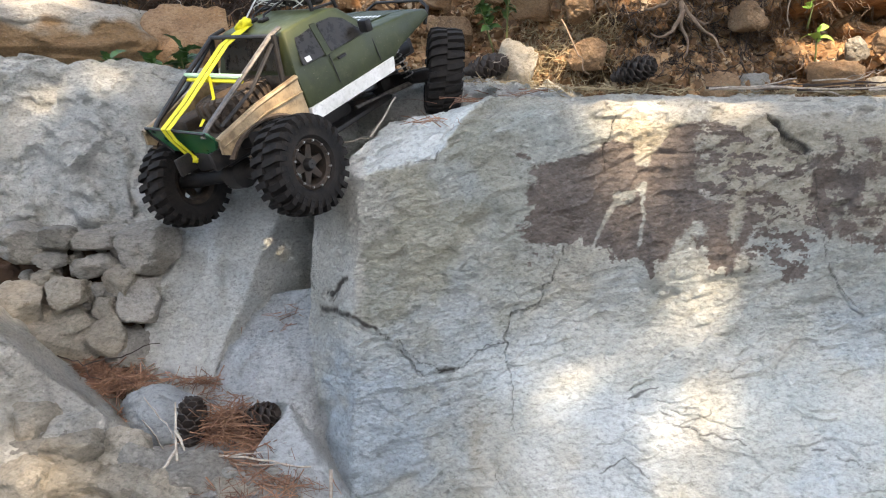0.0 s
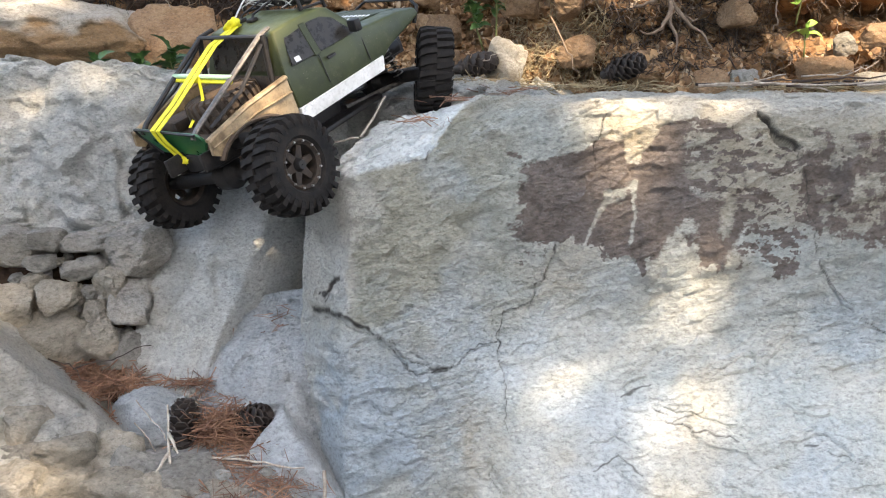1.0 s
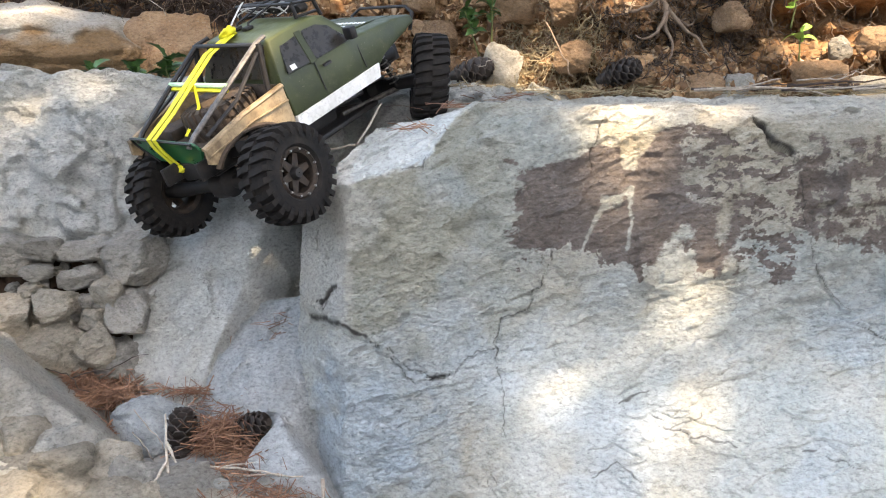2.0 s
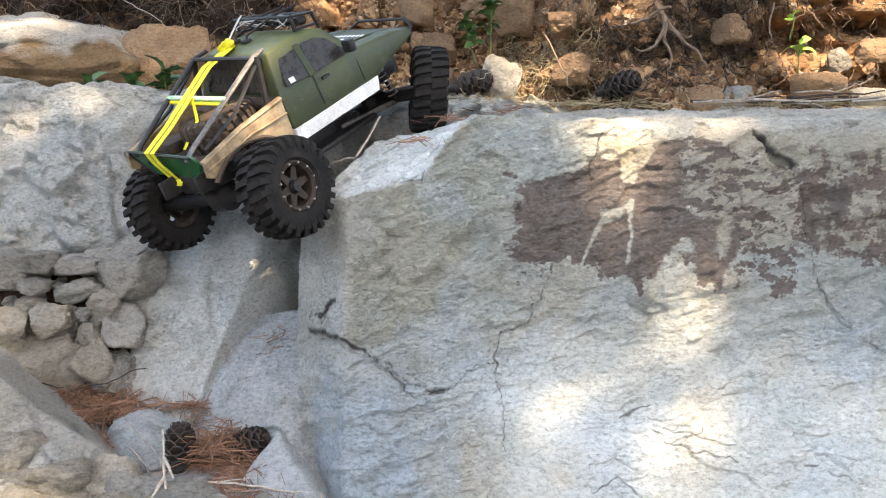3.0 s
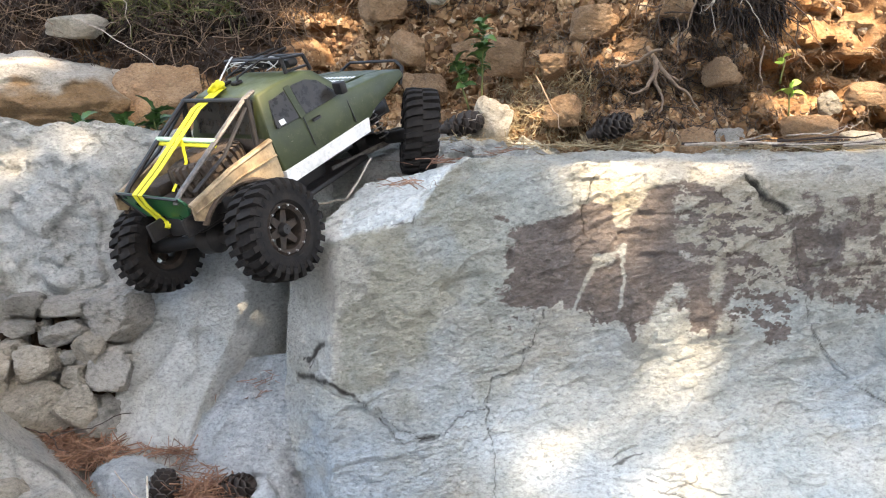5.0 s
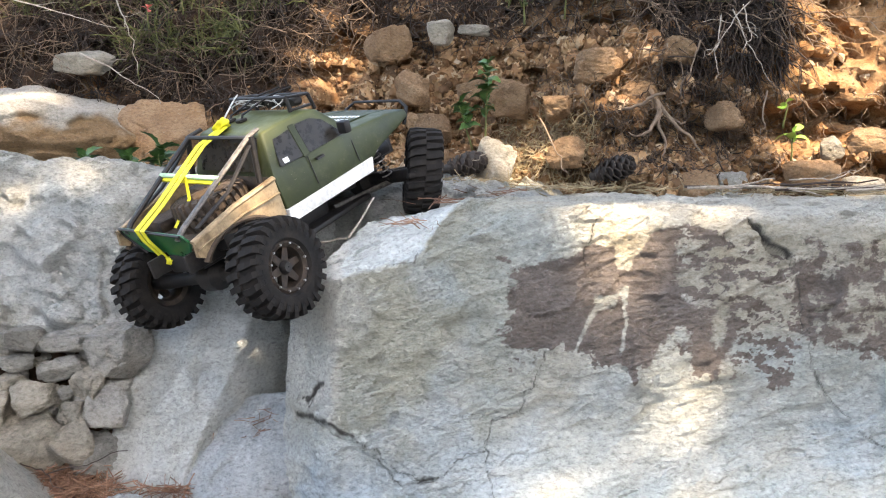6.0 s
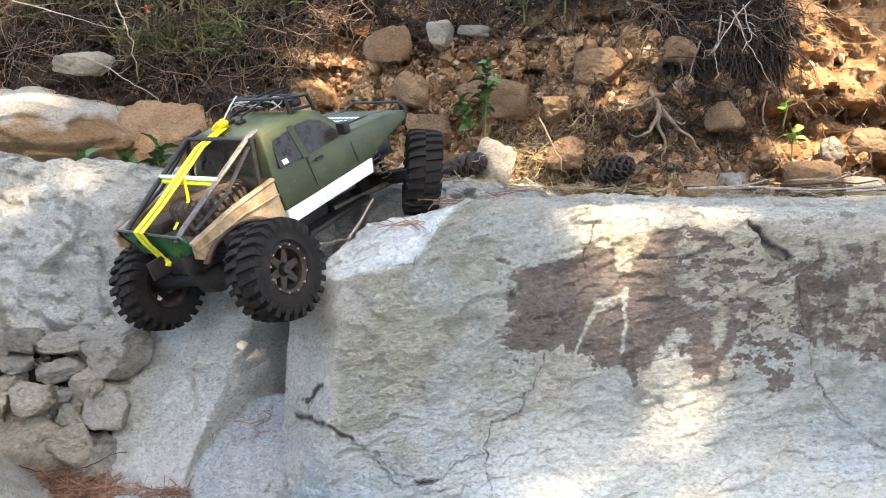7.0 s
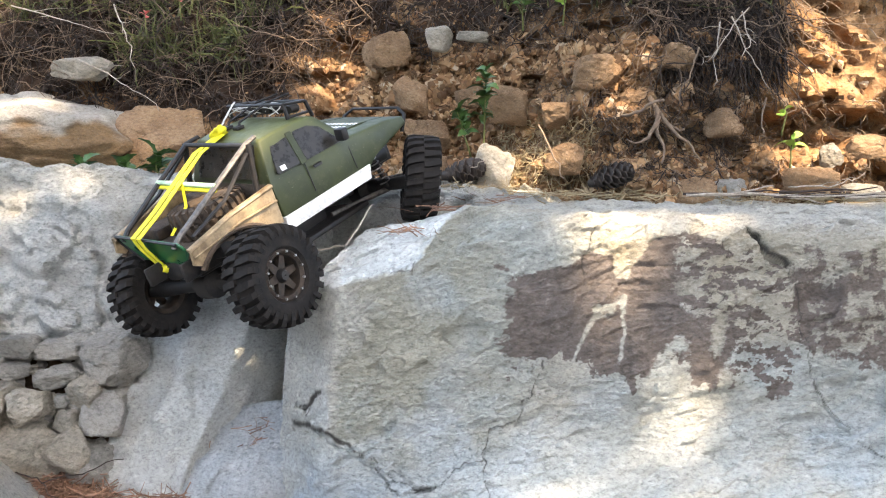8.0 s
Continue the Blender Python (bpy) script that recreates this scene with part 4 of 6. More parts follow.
# ---------------------------------------------------------------- the unseen trees whose shade falls on the place
GAPS = [  # where the sun comes through the crowns: a place it reaches, the gap's half width, the leaves left in it
    ((0.362, 1.16, 0.72), 0.016, 0.0), ((0.362, 1.15, 0.68), 0.022, 0.0), ((0.364, 1.13, 0.64), 0.026, 0.0), ((0.367, 1.12, 0.60), 0.028, 0.0), ((0.370, 1.11, 0.565), 0.028, 0.0), ((0.372, 1.10, 0.54), 0.018, 0.0), ((0.19, 1.12, 0.44), 0.016, 0.0), ((0.20, 1.10, 0.40), 0.016, 0.0),
    ((0.60, 1.04, 0.44), 0.05, 0.0), ((0.37, 1.25, 0.91), 0.02, 0.0), ((0.29, 1.23, 0.885), 0.03, 0.0),
    ((0.48, 1.24, 0.91), 0.02, 0.0), ((-0.325, 1.44, 0.73), 0.040, 0.0), ((-0.32, 1.43, 0.68), 0.035, 0.0), ((0.28, 1.86, 0.985), 0.06, 0.0), ((0.88, 1.9, 1.13), 0.09, 0.0), ((0.86, 1.95, 1.25), 0.08, 0.0), ((0.86, 1.83, 0.98), 0.07, 0.0),
    ((0.15, 1.83, 0.94), 0.05, 0.0), ((-0.22, 2.2, 1.28), 0.07, 0.0), ((0.42, 1.93, 1.13), 0.04, 0.0), ((-0.9, 2.05, 1.06), 0.04, 0.0), ((-0.52, 1.06, 0.37), 0.03, 0.0),
    ((0.42, 1.08, 0.50), 0.12, 0.6), ((0.45, 1.13, 0.62), 0.10, 0.5)]


def build_tree(place, height, spread, seed, label):
    r = random.Random(seed)
    tree = tagged(new("tree"), label, "tree")
    tree.location = place
    top = Vector((r.uniform(-0.3, 0.3), r.uniform(-0.3, 0.3), height))
    part("trunk", tube(bend((0, 0, -0.1), top, 0, 10, seed, 0.03), [0.16 - 0.0135 * k for k in range(11)], 10), BARK, tree)
    for k in range(9):
        a, h = k * 2.4 + r.random(), height * (0.45 + 0.055 * k)
        part("limb", tube(bend(top * (h / height), top * (h / height) + Vector((math.cos(a), math.sin(a), 0.25)) * spread * (1.1 - 0.06 * k), -0.1, 6, seed + k, 0.03), [0.05, 0.04, 0.033, 0.026, 0.02, 0.012, 0.006], 6), BARK, tree)
    # a crown of small leaf sprays, with gaps
    bm_verts, bm_faces = [], []
    back = Matrix.Translation(place)
    rs = np.random.RandomState(seed)
    n = 6500
    c = rs.normal(size=(n, 3))
    c /= np.linalg.norm(c, axis=1)[:, None]
    c *= (rs.rand(n) ** 0.45)[:, None]
    c = c * (spread, spread, height * 0.30) + (top.x, top.y, height * 0.74)
    world_c = c + np.array(place)
    keep = np.ones(n, bool)
    s = np.array(SUN)
    thin = rs.rand(n)
    for p, half, left in GAPS:
        off = world_c - np.array(p)
        across = np.linalg.norm(off - (off @ s)[:, None] * s, axis=1)
        keep &= (across > half + 0.065) | (thin < left)
    quad = np.array([(-0.5, -0.22, 0), (0, -0.5, 0.05), (0.5, -0.2, 0), (0.55, 0.25, -0.05), (0, 0.5, 0.05), (-0.52, 0.2, -0.03)])
    count = 0
    for q in c[keep]:
        turn = np.array(Euler(rs.uniform(0, 6.3, 3)).to_matrix())
        bm_verts.append((quad * rs.uniform(0.13, 0.19)) @ turn.T + q)
        bm_faces.append([count + i for i in range(6)])
        count += 6
    part_of("crown", mesh_of("crown", np.concatenate(bm_verts), bm_faces, LEAF, False), tree)
    return tree


def plant_trees():
    shade = Vector((0.15, 1.45, 0.85)) + SUN * 6.0
    build_tree((shade.x, shade.y, 0.0), 7.2, 2.1, 2, "broad-leaved tree whose crown shades the rocks")
    # added out of view to block light from overhead and from behind
    for k, (x, y) in enumerate(((-1.9, 2.9), (1.6, 3.1))):
        build_tree((x, y, 1.85), 5.6, 3.1, 21 + k, "unseen broad-leaved tree added above the bank to block sky light")
    for k, (x, y, z) in enumerate(((-3.2, -2.6, 1.9), (4.9, -1.6, 1.9), (2.2, -5.2, 2.9), (-1.6, -5.6, 3.0))):
        build_tree((x, y, z), 6.4, 2.2, 5 + k, "unseen broad-leaved tree added on the slope behind to block light")


plant_trees()

# ---------------------------------------------------------------- the model truck
def paint_material():
    m = Nodes("faded_green_paint")
    broad, mid, fine = m.noise(0.07, 4, 0.6, warp=0.5), m.noise(0.018, 5, 0.65), m.noise(0.003, 3, 0.7)
    c = m.mix(m.ramp(broad, (0.35, 0.0), (0.66, 1.0)), (0.016, 0.024, 0.009), (0.034, 0.043, 0.014))
    c = m.mix(m.ramp(m.mask("faded"), (0.1, 0.0), (0.9, 0.85)), c, m.mix(mid, (0.115, 0.125, 0.04), (0.075, 0.095, 0.042)))
    c = m.mix(m.ramp(mid, (0.54, 0.0), (0.80, 0.45)), c, (0.11, 0.10, 0.065))
    c = m.mix(m.ramp(fine, (0.66, 0.0), (0.72, 0.5)), c, (0.24, 0.22, 0.16))
    n = m.bump(mid, 0.12, 0.001)
    return m.done(c, m.ramp(mid, (0.3, 0.45), (0.7, 0.65)), n, Specular_IOR_Level=0.35)


PAINT = paint_material()
TAN_PAINT = plain("scuffed_tan_plastic", (0.13, 0.088, 0.048), (0.40, 0.295, 0.17), 0.022, 0.5, 0.4, 0.0008)
WHITE_PAINT = plain("scuffed_white_plastic", (0.55, 0.55, 0.52), (0.76, 0.76, 0.74), 0.03, 0.5, 0.2, 0.0005)
RUBBER = plain("dusty_black_rubber", (0.006, 0.006, 0.0065), (0.024, 0.021, 0.019), 0.02, 0.85, 0.5, 0.0008, Specular_IOR_Level=0.2)
BLACK = plain("black_plastic", (0.010, 0.010, 0.011), (0.028, 0.025, 0.023), 0.015, 0.55, 0.3, 0.0005, Specular_IOR_Level=0.25)
MUDDY = plain("muddy_brown_interior", (0.022, 0.015, 0.011), (0.085, 0.060, 0.042), 0.02, 0.85, 0.6, 0.002)
STEEL = plain("dull_steel", (0.18, 0.175, 0.17), (0.42, 0.41, 0.4), 0.006, 0.45, 0.3, 0.0003, metal=0.9)
STRAP = plain("yellow_webbing", (0.62, 0.55, 0.015), (0.80, 0.74, 0.04), 0.02, 0.75, 0.5, 0.0005)
RIM = plain("muddy_black_rim", (0.010, 0.009, 0.008), (0.050, 0.036, 0.027), 0.012, 0.7, 0.4, 0.0006, Specular_IOR_Level=0.25)
GREEN_SHEET = plain("glossy_green_sheet", (0.008, 0.085, 0.032), (0.018, 0.15, 0.06), 0.03, 0.35, 0.2, 0.0004)
CORD = plain("grey_cord", (0.32, 0.32, 0.31), (0.6, 0.6, 0.58), 0.004, 0.8, 0.4, 0.0004)
GREASE = plain("worn_grey_links", (0.045, 0.042, 0.040), (0.17, 0.155, 0.14), 0.008, 0.6, 0.4, 0.0005, metal=0.2)
PALE_BAR = plain("mint_bar", (0.30, 0.50, 0.30), (0.45, 0.62, 0.42), 0.02, 0.4, 0.2, 0.0004)


def glass_material():
    m = Nodes("dusty_dark_window")
    dust = m.noise(0.012, 5, 0.7)
    c = m.mix(m.ramp(dust, (0.40, 0.0), (0.80, 0.30)), (0.012, 0.011, 0.010), (0.085, 0.072, 0.055))
    return m.done(c, m.ramp(dust, (0.4, 0.22), (0.7, 0.5)), Specular_IOR_Level=0.3)


WINDOW = glass_material()
TK = 1.17


CHASSIS = pose(-0.197, 1.473, 0.852, -10.8, -19.6, 57.2)
BODY = pose(-0.205, 1.476, 0.874, -0.6, -21.5, 47.5) @ Matrix.Diagonal((0.90, 1.12, 0.72, 1))   # the body leans on its springs
SEAT = [None]


def tpart(name, bm, material, parent, label="", smooth=True, sharp=35):
    bmesh.ops.scale(bm, vec=(TK, TK, TK), verts=bm.verts)
    if SEAT[0]:
        bmesh.ops.transform(bm, matrix=SEAT[0], verts=bm.verts)
    ob = part(name, bm, material, parent, label, smooth)
    ob.data.set_sharp_from_angle(angle=radians(sharp))
    return ob


def lathe(profile, sides=40, axis="Y", closed=True):
    """Turns a profile of (along the axis, radius) about the axis."""
    bm = bmesh.new()
    rings = []
    for k in range(sides):
        a = 2 * math.pi * k / sides
        rings.append([bm.verts.new((r * math.cos(a), h, r * math.sin(a))) for h, r in profile])
    n = len(profile)
    for k in range(sides):
        a, b = rings[k], rings[(k + 1) % sides]
        for i in range(n if closed else n - 1):
            j = (i + 1) % n
            bm.faces.new((a[i], a[j], b[j], b[i]))
    bmesh.ops.recalc_face_normals(bm, faces=bm.faces)
    return bm


def tyre_mesh():
    R, W = 0.0600, 0.0245
    bm = lathe([(-W * 0.7, 0.031), (-W * 0.98, 0.036), (-W, 0.047), (-W * 0.92, 0.055), (-W * 0.6, R - 0.002), (0, R), (W * 0.6, R - 0.002), (W * 0.92, 0.055), (W, 0.047), (W * 0.98, 0.036), (W * 0.7, 0.031)], 48)
    bmesh.ops.recalc_face_normals(bm, faces=bm.faces)
    return bm


def lug_data(material, s):
    """One slanted lug that wraps over a shoulder of the tyre; every tyre shares it."""
    R, W = 0.0600, 0.0245
    bm = bmesh.new()
    rows = []
    for h, r0, r1, tw in ((0.02, R - 0.002, R + 0.0042, 0.00), (0.55, R - 0.003, R + 0.0045, 0.035), (0.93, 0.054, R + 0.0028, 0.085), (1.06, 0.0475, 0.0555, 0.11), (1.05, 0.044, 0.048, 0.115)):
        row = []
        for da in (-0.062, 0.062):
            for r in (r0, r1):
                a = da + tw * s
                row.append(bm.verts.new((r * math.cos(a) * TK, s * W * h * TK, r * math.sin(a) * TK)))
        rows.append(row)
    for p, q in zip(rows, rows[1:]):
        for i, j in ((0, 1), (1, 3), (3, 2), (2, 0)):
            bm.faces.new((p[i], p[j], q[j], q[i]))
    bm.faces.new([rows[0][i] for i in (0, 1, 3, 2)])
    bm.faces.new([rows[-1][i] for i in (2, 3, 1, 0)])
    bmesh.ops.recalc_face_normals(bm, faces=bm.faces)
    me = bpy.data.meshes.new("lug")
    bm.to_mesh(me)
    bm.free()
    me.materials.append(material)
    return me


LUGS = {}


def add_lugs(hub, material):
    for s in (-1, 1):
        if (material.name, s) not in LUGS:
            LUGS[material.name, s] = lug_data(material, s)
        for k in range(25):
            part_of("lug", LUGS[material.name, s], hub).matrix_local = Matrix.Rotation(-2 * math.pi * (k + (0.5 if s > 0 else 0)) / 25, 4, "Y")


def rim_mesh():
    bm = lathe([(-0.018, 0.027), (-0.021, 0.033), (0.019, 0.033), (0.0215, 0.030), (0.018, 0.026), (0.0, 0.024), (-0.01, 0.024)], 36)
    for k in range(6):
        a = math.pi * k / 3
        made = bmesh.ops.create_cube(bm, size=1)["verts"]
        m = Matrix.Rotation(-a, 4, "Y") @ Matrix.Translation((0.016, 0.009, 0))
        for v in made:
            v.co = m @ Vector((v.co.x * 0.022, v.co.y * 0.008, v.co.z * (0.012 if v.co.x < 0 else 0.007)))
    return bm


def bolts_mesh():
    bm = bmesh.new()
    for k in range(12):
        a = math.pi * k / 6
        bmesh.ops.create_cone(bm, cap_ends=True, segments=6, radius1=0.0018, radius2=0.0014, depth=0.003,
                              matrix=Matrix.Translation((0.0295 * math.cos(a), 0.0215, 0.0295 * math.sin(a))) @ Matrix.Rotation(-math.pi / 2, 4, "X"))
    return bm


def build_wheel(truck, x, y, z, steer, drop):
    hub = tpart("wheel", lathe([(0.02, 0.001), (0.02, 0.006), (0.014, 0.009), (-0.012, 0.010), (-0.02, 0.006), (-0.02, 0.001)], 14), BLACK, truck)
    hub.matrix_local = Matrix.Translation(Vector((x, y, z + drop)) * TK) @ Matrix.Rotation(radians(steer + (0 if y > 0 else 180)), 4, "Z") @ Matrix.Rotation(x * 9 + y * 5, 4, "Y")
    if x > 0:      # the steered wheels stand upright on the ledge
        at = CHASSIS @ (Vector((x, y, z + drop)) * TK)
        hub.matrix_local = CHASSIS.inverted() @ (Matrix.Translation(at) @ pose(0, 0, 0, -3, 0, 96 + (0 if y > 0 else 180)))
    tpart("tyre", tyre_mesh(), RUBBER, hub, "dusty black tyre with slanted lugs")
    add_lugs(hub, RUBBER)
    tpart("rim", rim_mesh(), RIM, hub, "muddy black six-spoke rim", sharp=25)
    tpart("bolt_ring", bolts_mesh(), STEEL, hub, "steel bolts round the rim", sharp=25)


def half_width(x, z):
    w = 0.0865 - 0.022 * max(0.0, min(1.0, (z - 0.108) / 0.08)) - 0.004 * max(0.0, 0.06 - z) / 0.06
    return w - 0.014 * max(0.0, (x - 0.10) / 0.12) ** 1.5


def shell(profile, cut=0.0):
    """A closed body from a side outline (forward, up), drawn in towards the roof and the nose."""
    bm = bmesh.new()
    left = [bm.verts.new((x, half_width(x, z) - cut, z)) for x, z in profile]
    right = [bm.verts.new((x, -half_width(x, z) + cut, z)) for x, z in profile]
    n = len(profile)
    for k in range(n):
        bm.faces.new((left[k], left[(k + 1) % n], right[(k + 1) % n], right[k]))
    bm.faces.new(left[::-1])
    bm.faces.new(right)
    bmesh.ops.recalc_face_normals(bm, faces=bm.faces)
    bmesh.ops.bevel(bm, geom=[e for e in bm.edges if len(e.link_faces) == 2 and e.calc_face_angle() > 0.3], offset=0.005, segments=3, affect="EDGES", profile=0.5)
    bmesh.ops.triangulate(bm, faces=[f for f in bm.faces if len(f.verts) > 4])
    return bm


def side_panel(pts, side, out, thick):
    """A plate on the flank: an outline of (forward, up), standing out from the body."""
    bm = bmesh.new()
    rows = [[bm.verts.new((x, side * (half_width(x, z) + d), z)) for x, z in pts] for d in (out, out - thick)]
    n = len(pts)
    bm.faces.new(rows[0])
    bm.faces.new(rows[1][::-1])
    for k in range(n):
        bm.faces.new((rows[0][k], rows[1][k], rows[1][(k + 1) % n], rows[0][(k + 1) % n]))
    bmesh.ops.recalc_face_normals(bm, faces=bm.faces)
    bmesh.ops.bevel(bm, geom=bm.edges[:], offset=min(0.0009, thick * 0.3), segments=1, affect="EDGES")
    return bm


def ribbon(pts, wide, thick=0.0012, across=(0, 1, 0)):
    bm = bmesh.new()
    across = Vector(across)
    rings = []
    for k, p in enumerate(pts):
        p = Vector(p)
        d = Vector(pts[min(k + 1, len(pts) - 1)]) - Vector(pts[max(k - 1, 0)])
        nrm = d.cross(across).normalized()
        rings.append([bm.verts.new(p + across * (a * wide / 2) + nrm * (b * thick)) for a, b in ((-1, 0), (-0.85, 1), (0.85, 1), (1, 0))])
    for a, b in zip(rings, rings[1:]):
        for i in range(4):
            bm.faces.new((a[i], a[(i + 1) % 4], b[(i + 1) % 4], b[i]))
    bm.faces.new(rings[0][::-1])
    bm.faces.new(rings[-1])
    bmesh.ops.recalc_face_normals(bm, faces=bm.faces)
    return bm


def build_truck():
    truck = tagged(new("toy_truck"), "muddy green and tan radio-controlled crawler truck climbing between the rocks", "toy truck")
    truck.matrix_world = CHASSIS
    # running gear
    for x in (-0.165, 0.165):
        steer = 42 if x > 0 else 0
        for y in (-0.12, 0.12):
            build_wheel(truck, x, y, 0, steer, 0)
        tpart("axle", tube([(x, -0.105, 0), (x, -0.05, 0), (x, -0.022, 0.002), (x, -0.012, 0.002), (x, 0.012, 0.002), (x, 0.022, 0.002), (x, 0.05, 0), (x, 0.105, 0)],
                           [0.011, 0.0085, 0.0105, 0.021, 0.021, 0.0105, 0.0085, 0.011], 14), BLACK, truck, "black axle with a round gear case")
        s = -1 if x > 0 else 1
        for y in (-0.055, 0.055):
            tpart("link", tube([(x, y, -0.006), (x + s * 0.11, y * 0.55, 0.0)], 0.0042, 8), GREASE, truck)
            tpart("upper_link", tube([(x, y * 0.6, 0.016), (x + s * 0.10, y * 0.7, 0.03)], 0.0036, 8), GREASE, truck)
            shock = tpart("shock", tube([(x + s * 0.01, y * 1.15, 0.0), (x + s * 0.016, y * 1.12, 0.03), (x + s * 0.017, y * 1.12, 0.031), (x + s * 0.03, y * 1.05, 0.08)], [0.0028, 0.0028, 0.0065, 0.0065], 10), BLACK, truck)
            coil = [(x + s * (0.011 + 0.012 * t) + 0.0085 * math.cos(40 * t), y * (1.15 - 0.06 * t) + 0.0085 * math.sin(40 * t), 0.004 + 0.05 * t) for t in (k / 60 for k in range(61))]
            tpart("spring", tube(coil, 0.0011, 5), STEEL, shock, "steel coil spring")
    tpart("chassis", block((-0.20, -0.034, 0.022), (0.20, 0.034, 0.048), 0.006), BLACK, truck)
    for y in (-0.036, 0.036):
        tpart("frame_rail", block((-0.225, y - 0.003, 0.028), (0.215, y + 0.003, 0.052), 0.0015), BLACK, truck)
    # belly plates for the black inner mass, added to deepen the shade underneath
    tpart("skid_plate", block((-0.10, -0.058, -0.010), (0.11, 0.058, -0.002), 0.003), BLACK, truck, "scuffed black skid plate, added to darken the underside")
    tpart("inner_tray", block((-0.175, -0.060, 0.034), (0.190, 0.060, 0.056), 0.008), BLACK, truck, "dusty black tray under the body, added to darken the gap")
    tpart("gearbox", block((-0.04, -0.03, -0.004), (0.05, 0.03, 0.03), 0.008), BLACK, truck)
    tpart("drive_shaft", tube([(-0.15, 0, 0.004), (-0.03, 0, 0.012)], 0.004, 8), STEEL, truck)
    tpart("drive_shaft", tube([(0.15, 0, 0.004), (0.04, 0, 0.012)], 0.004, 8), STEEL, truck)
    tpart("tie_rod", tube([(0.19, -0.085, 0.004), (0.19, 0.085, 0.004)], 0.003, 8), GREASE, truck)
    # cab and hood
    SEAT[0] = CHASSIS.inverted() @ BODY
    hull = [(-0.078, 0.055), (0.100, 0.055), (0.125, 0.075), (0.19, 0.092), (0.218, 0.100), (0.216, 0.116), (0.17, 0.127), (0.088, 0.134),
            (0.048, 0.193), (0.03, 0.199), (-0.03, 0.200), (-0.062, 0.196), (-0.078, 0.125)]
    body = tpart("body", shell(hull), PAINT, truck, "faded green cab and hood, scratched and dusty", sharp=40)
    back = SEAT[0].inverted()
    v = np.array([(back @ p.co)[:] for p in body.data.vertices]) / TK
    faded = step(v[:, 2], 0.185, 0.197) * (v[:, 0] < 0.06) * 0.9 + 0.35 * step(v[:, 2], 0.118, 0.126) * (v[:, 0] > 0.08)
    body.data.attributes.new("faded", "FLOAT", "POINT").data.foreach_set("value", faded.astype(np.float32))
    for s in (-1, 1):
        tpart("sill", side_panel([(-0.078, 0.028), (0.100, 0.040), (0.104, 0.068), (-0.076, 0.056)], s, 0.0015, 0.012), WHITE_PAINT, truck, "scuffed white sill")
        tpart("window", side_panel([(-0.005, 0.130), (0.071, 0.133), (0.040, 0.184), (-0.003, 0.186)], s, 0.0012, 0.004), WINDOW, truck, "dusty dark side window")
        quarter = tpart("window", side_panel([(-0.060, 0.130), (-0.016, 0.130), (-0.015, 0.185), (-0.048, 0.184)], s, 0.0012, 0.004), WINDOW, truck, "dusty dark rear side window")
        tpart("window_trim", side_panel([(-0.017, 0.128), (-0.0045, 0.128), (-0.0035, 0.188), (-0.0155, 0.188)], s, 0.0024, 0.003), PAINT, truck)
        if s < 0:
            tpart("sticker", side_panel([(-0.052, 0.133), (-0.042, 0.133), (-0.042, 0.142), (-0.052, 0.142)], s, 0.0019, 0.0006), WHITE_PAINT, quarter, "small white sticker")
        tpart("door_line", side_panel([(0.0770, 0.072), (0.0786, 0.072), (0.0786, 0.134), (0.0770, 0.134)], s, 0.0006, 0.001), BLACK, truck)
        tpart("door_line", side_panel([(-0.0108, 0.072), (-0.0092, 0.072), (-0.0092, 0.127), (-0.0108, 0.127)], s, 0.0006, 0.001), BLACK, truck)
        tpart("door_handle", side_panel([(0.000, 0.113), (0.016, 0.114), (0.016, 0.119), (0.000, 0.118)], s, 0.0035, 0.004), BLACK, truck)
        tpart("mirror", block((0.055, s * 0.092 - 0.008, 0.138), (0.068, s * 0.092 + 0.008, 0.162), 0.003), BLACK, truck)
        tpart("fender_flare", tube([(-0.165 + 0.071 * math.cos(a), s * 0.086, 0.010 + 0.071 * math.sin(a)) for a in (0.35 + 2.3 * k / 12 for k in range(13))], 0.0045, 6), MUDDY, truck, "torn brown wheel arch lip")
    tpart("windscreen", ribbon([(0.0835, 0, 0.1385), (0.0535, 0, 0.1875)], 0.122, 0.0015), WINDOW, truck, "dark windscreen")
    for k in range(2):
        y = 0.0 + 0.03 * (1 - 2 * k)
        tpart("wiper", tube([(0.09, y + 0.02, 0.1375), (0.074, y - 0.012, 0.160)], 0.0016, 6), BLACK, truck)
    for y in (-0.046, 0.046):
        tpart("hood_ridge", tube([(0.10, y, 0.1335), (0.15, y * 0.96, 0.1298), (0.205, y * 0.86, 0.1175)], 0.0022, 6), PAINT, truck)
    # two rows of lettering on the hood, as plain bars
    bars = random.Random(5)
    for row, (x, y0, y1) in enumerate(((0.152, -0.036, 0.030), (0.132, -0.030, 0.034))):
        y = y0
        while y < y1:
            w = bars.uniform(0.003, 0.0055)
            zt = 0.1285 if x > 0.14 else 0.1305
            tpart("lettering", block((x - 0.0036, y, zt - 0.001), (x + 0.0036, y + w, zt + 0.0009), 0.0), WHITE_PAINT, body, "white lettering bar")
            y += w + 0.0036
    tpart("hood_pin", tube([(0.118, -0.030, 0.131), (0.118, -0.030, 0.1345)], 0.004, 8), BLACK, truck)
    tpart("hood_pin", tube([(0.108, 0.02, 0.131), (0.108, 0.02, 0.1355)], 0.004, 8), BLACK, truck)
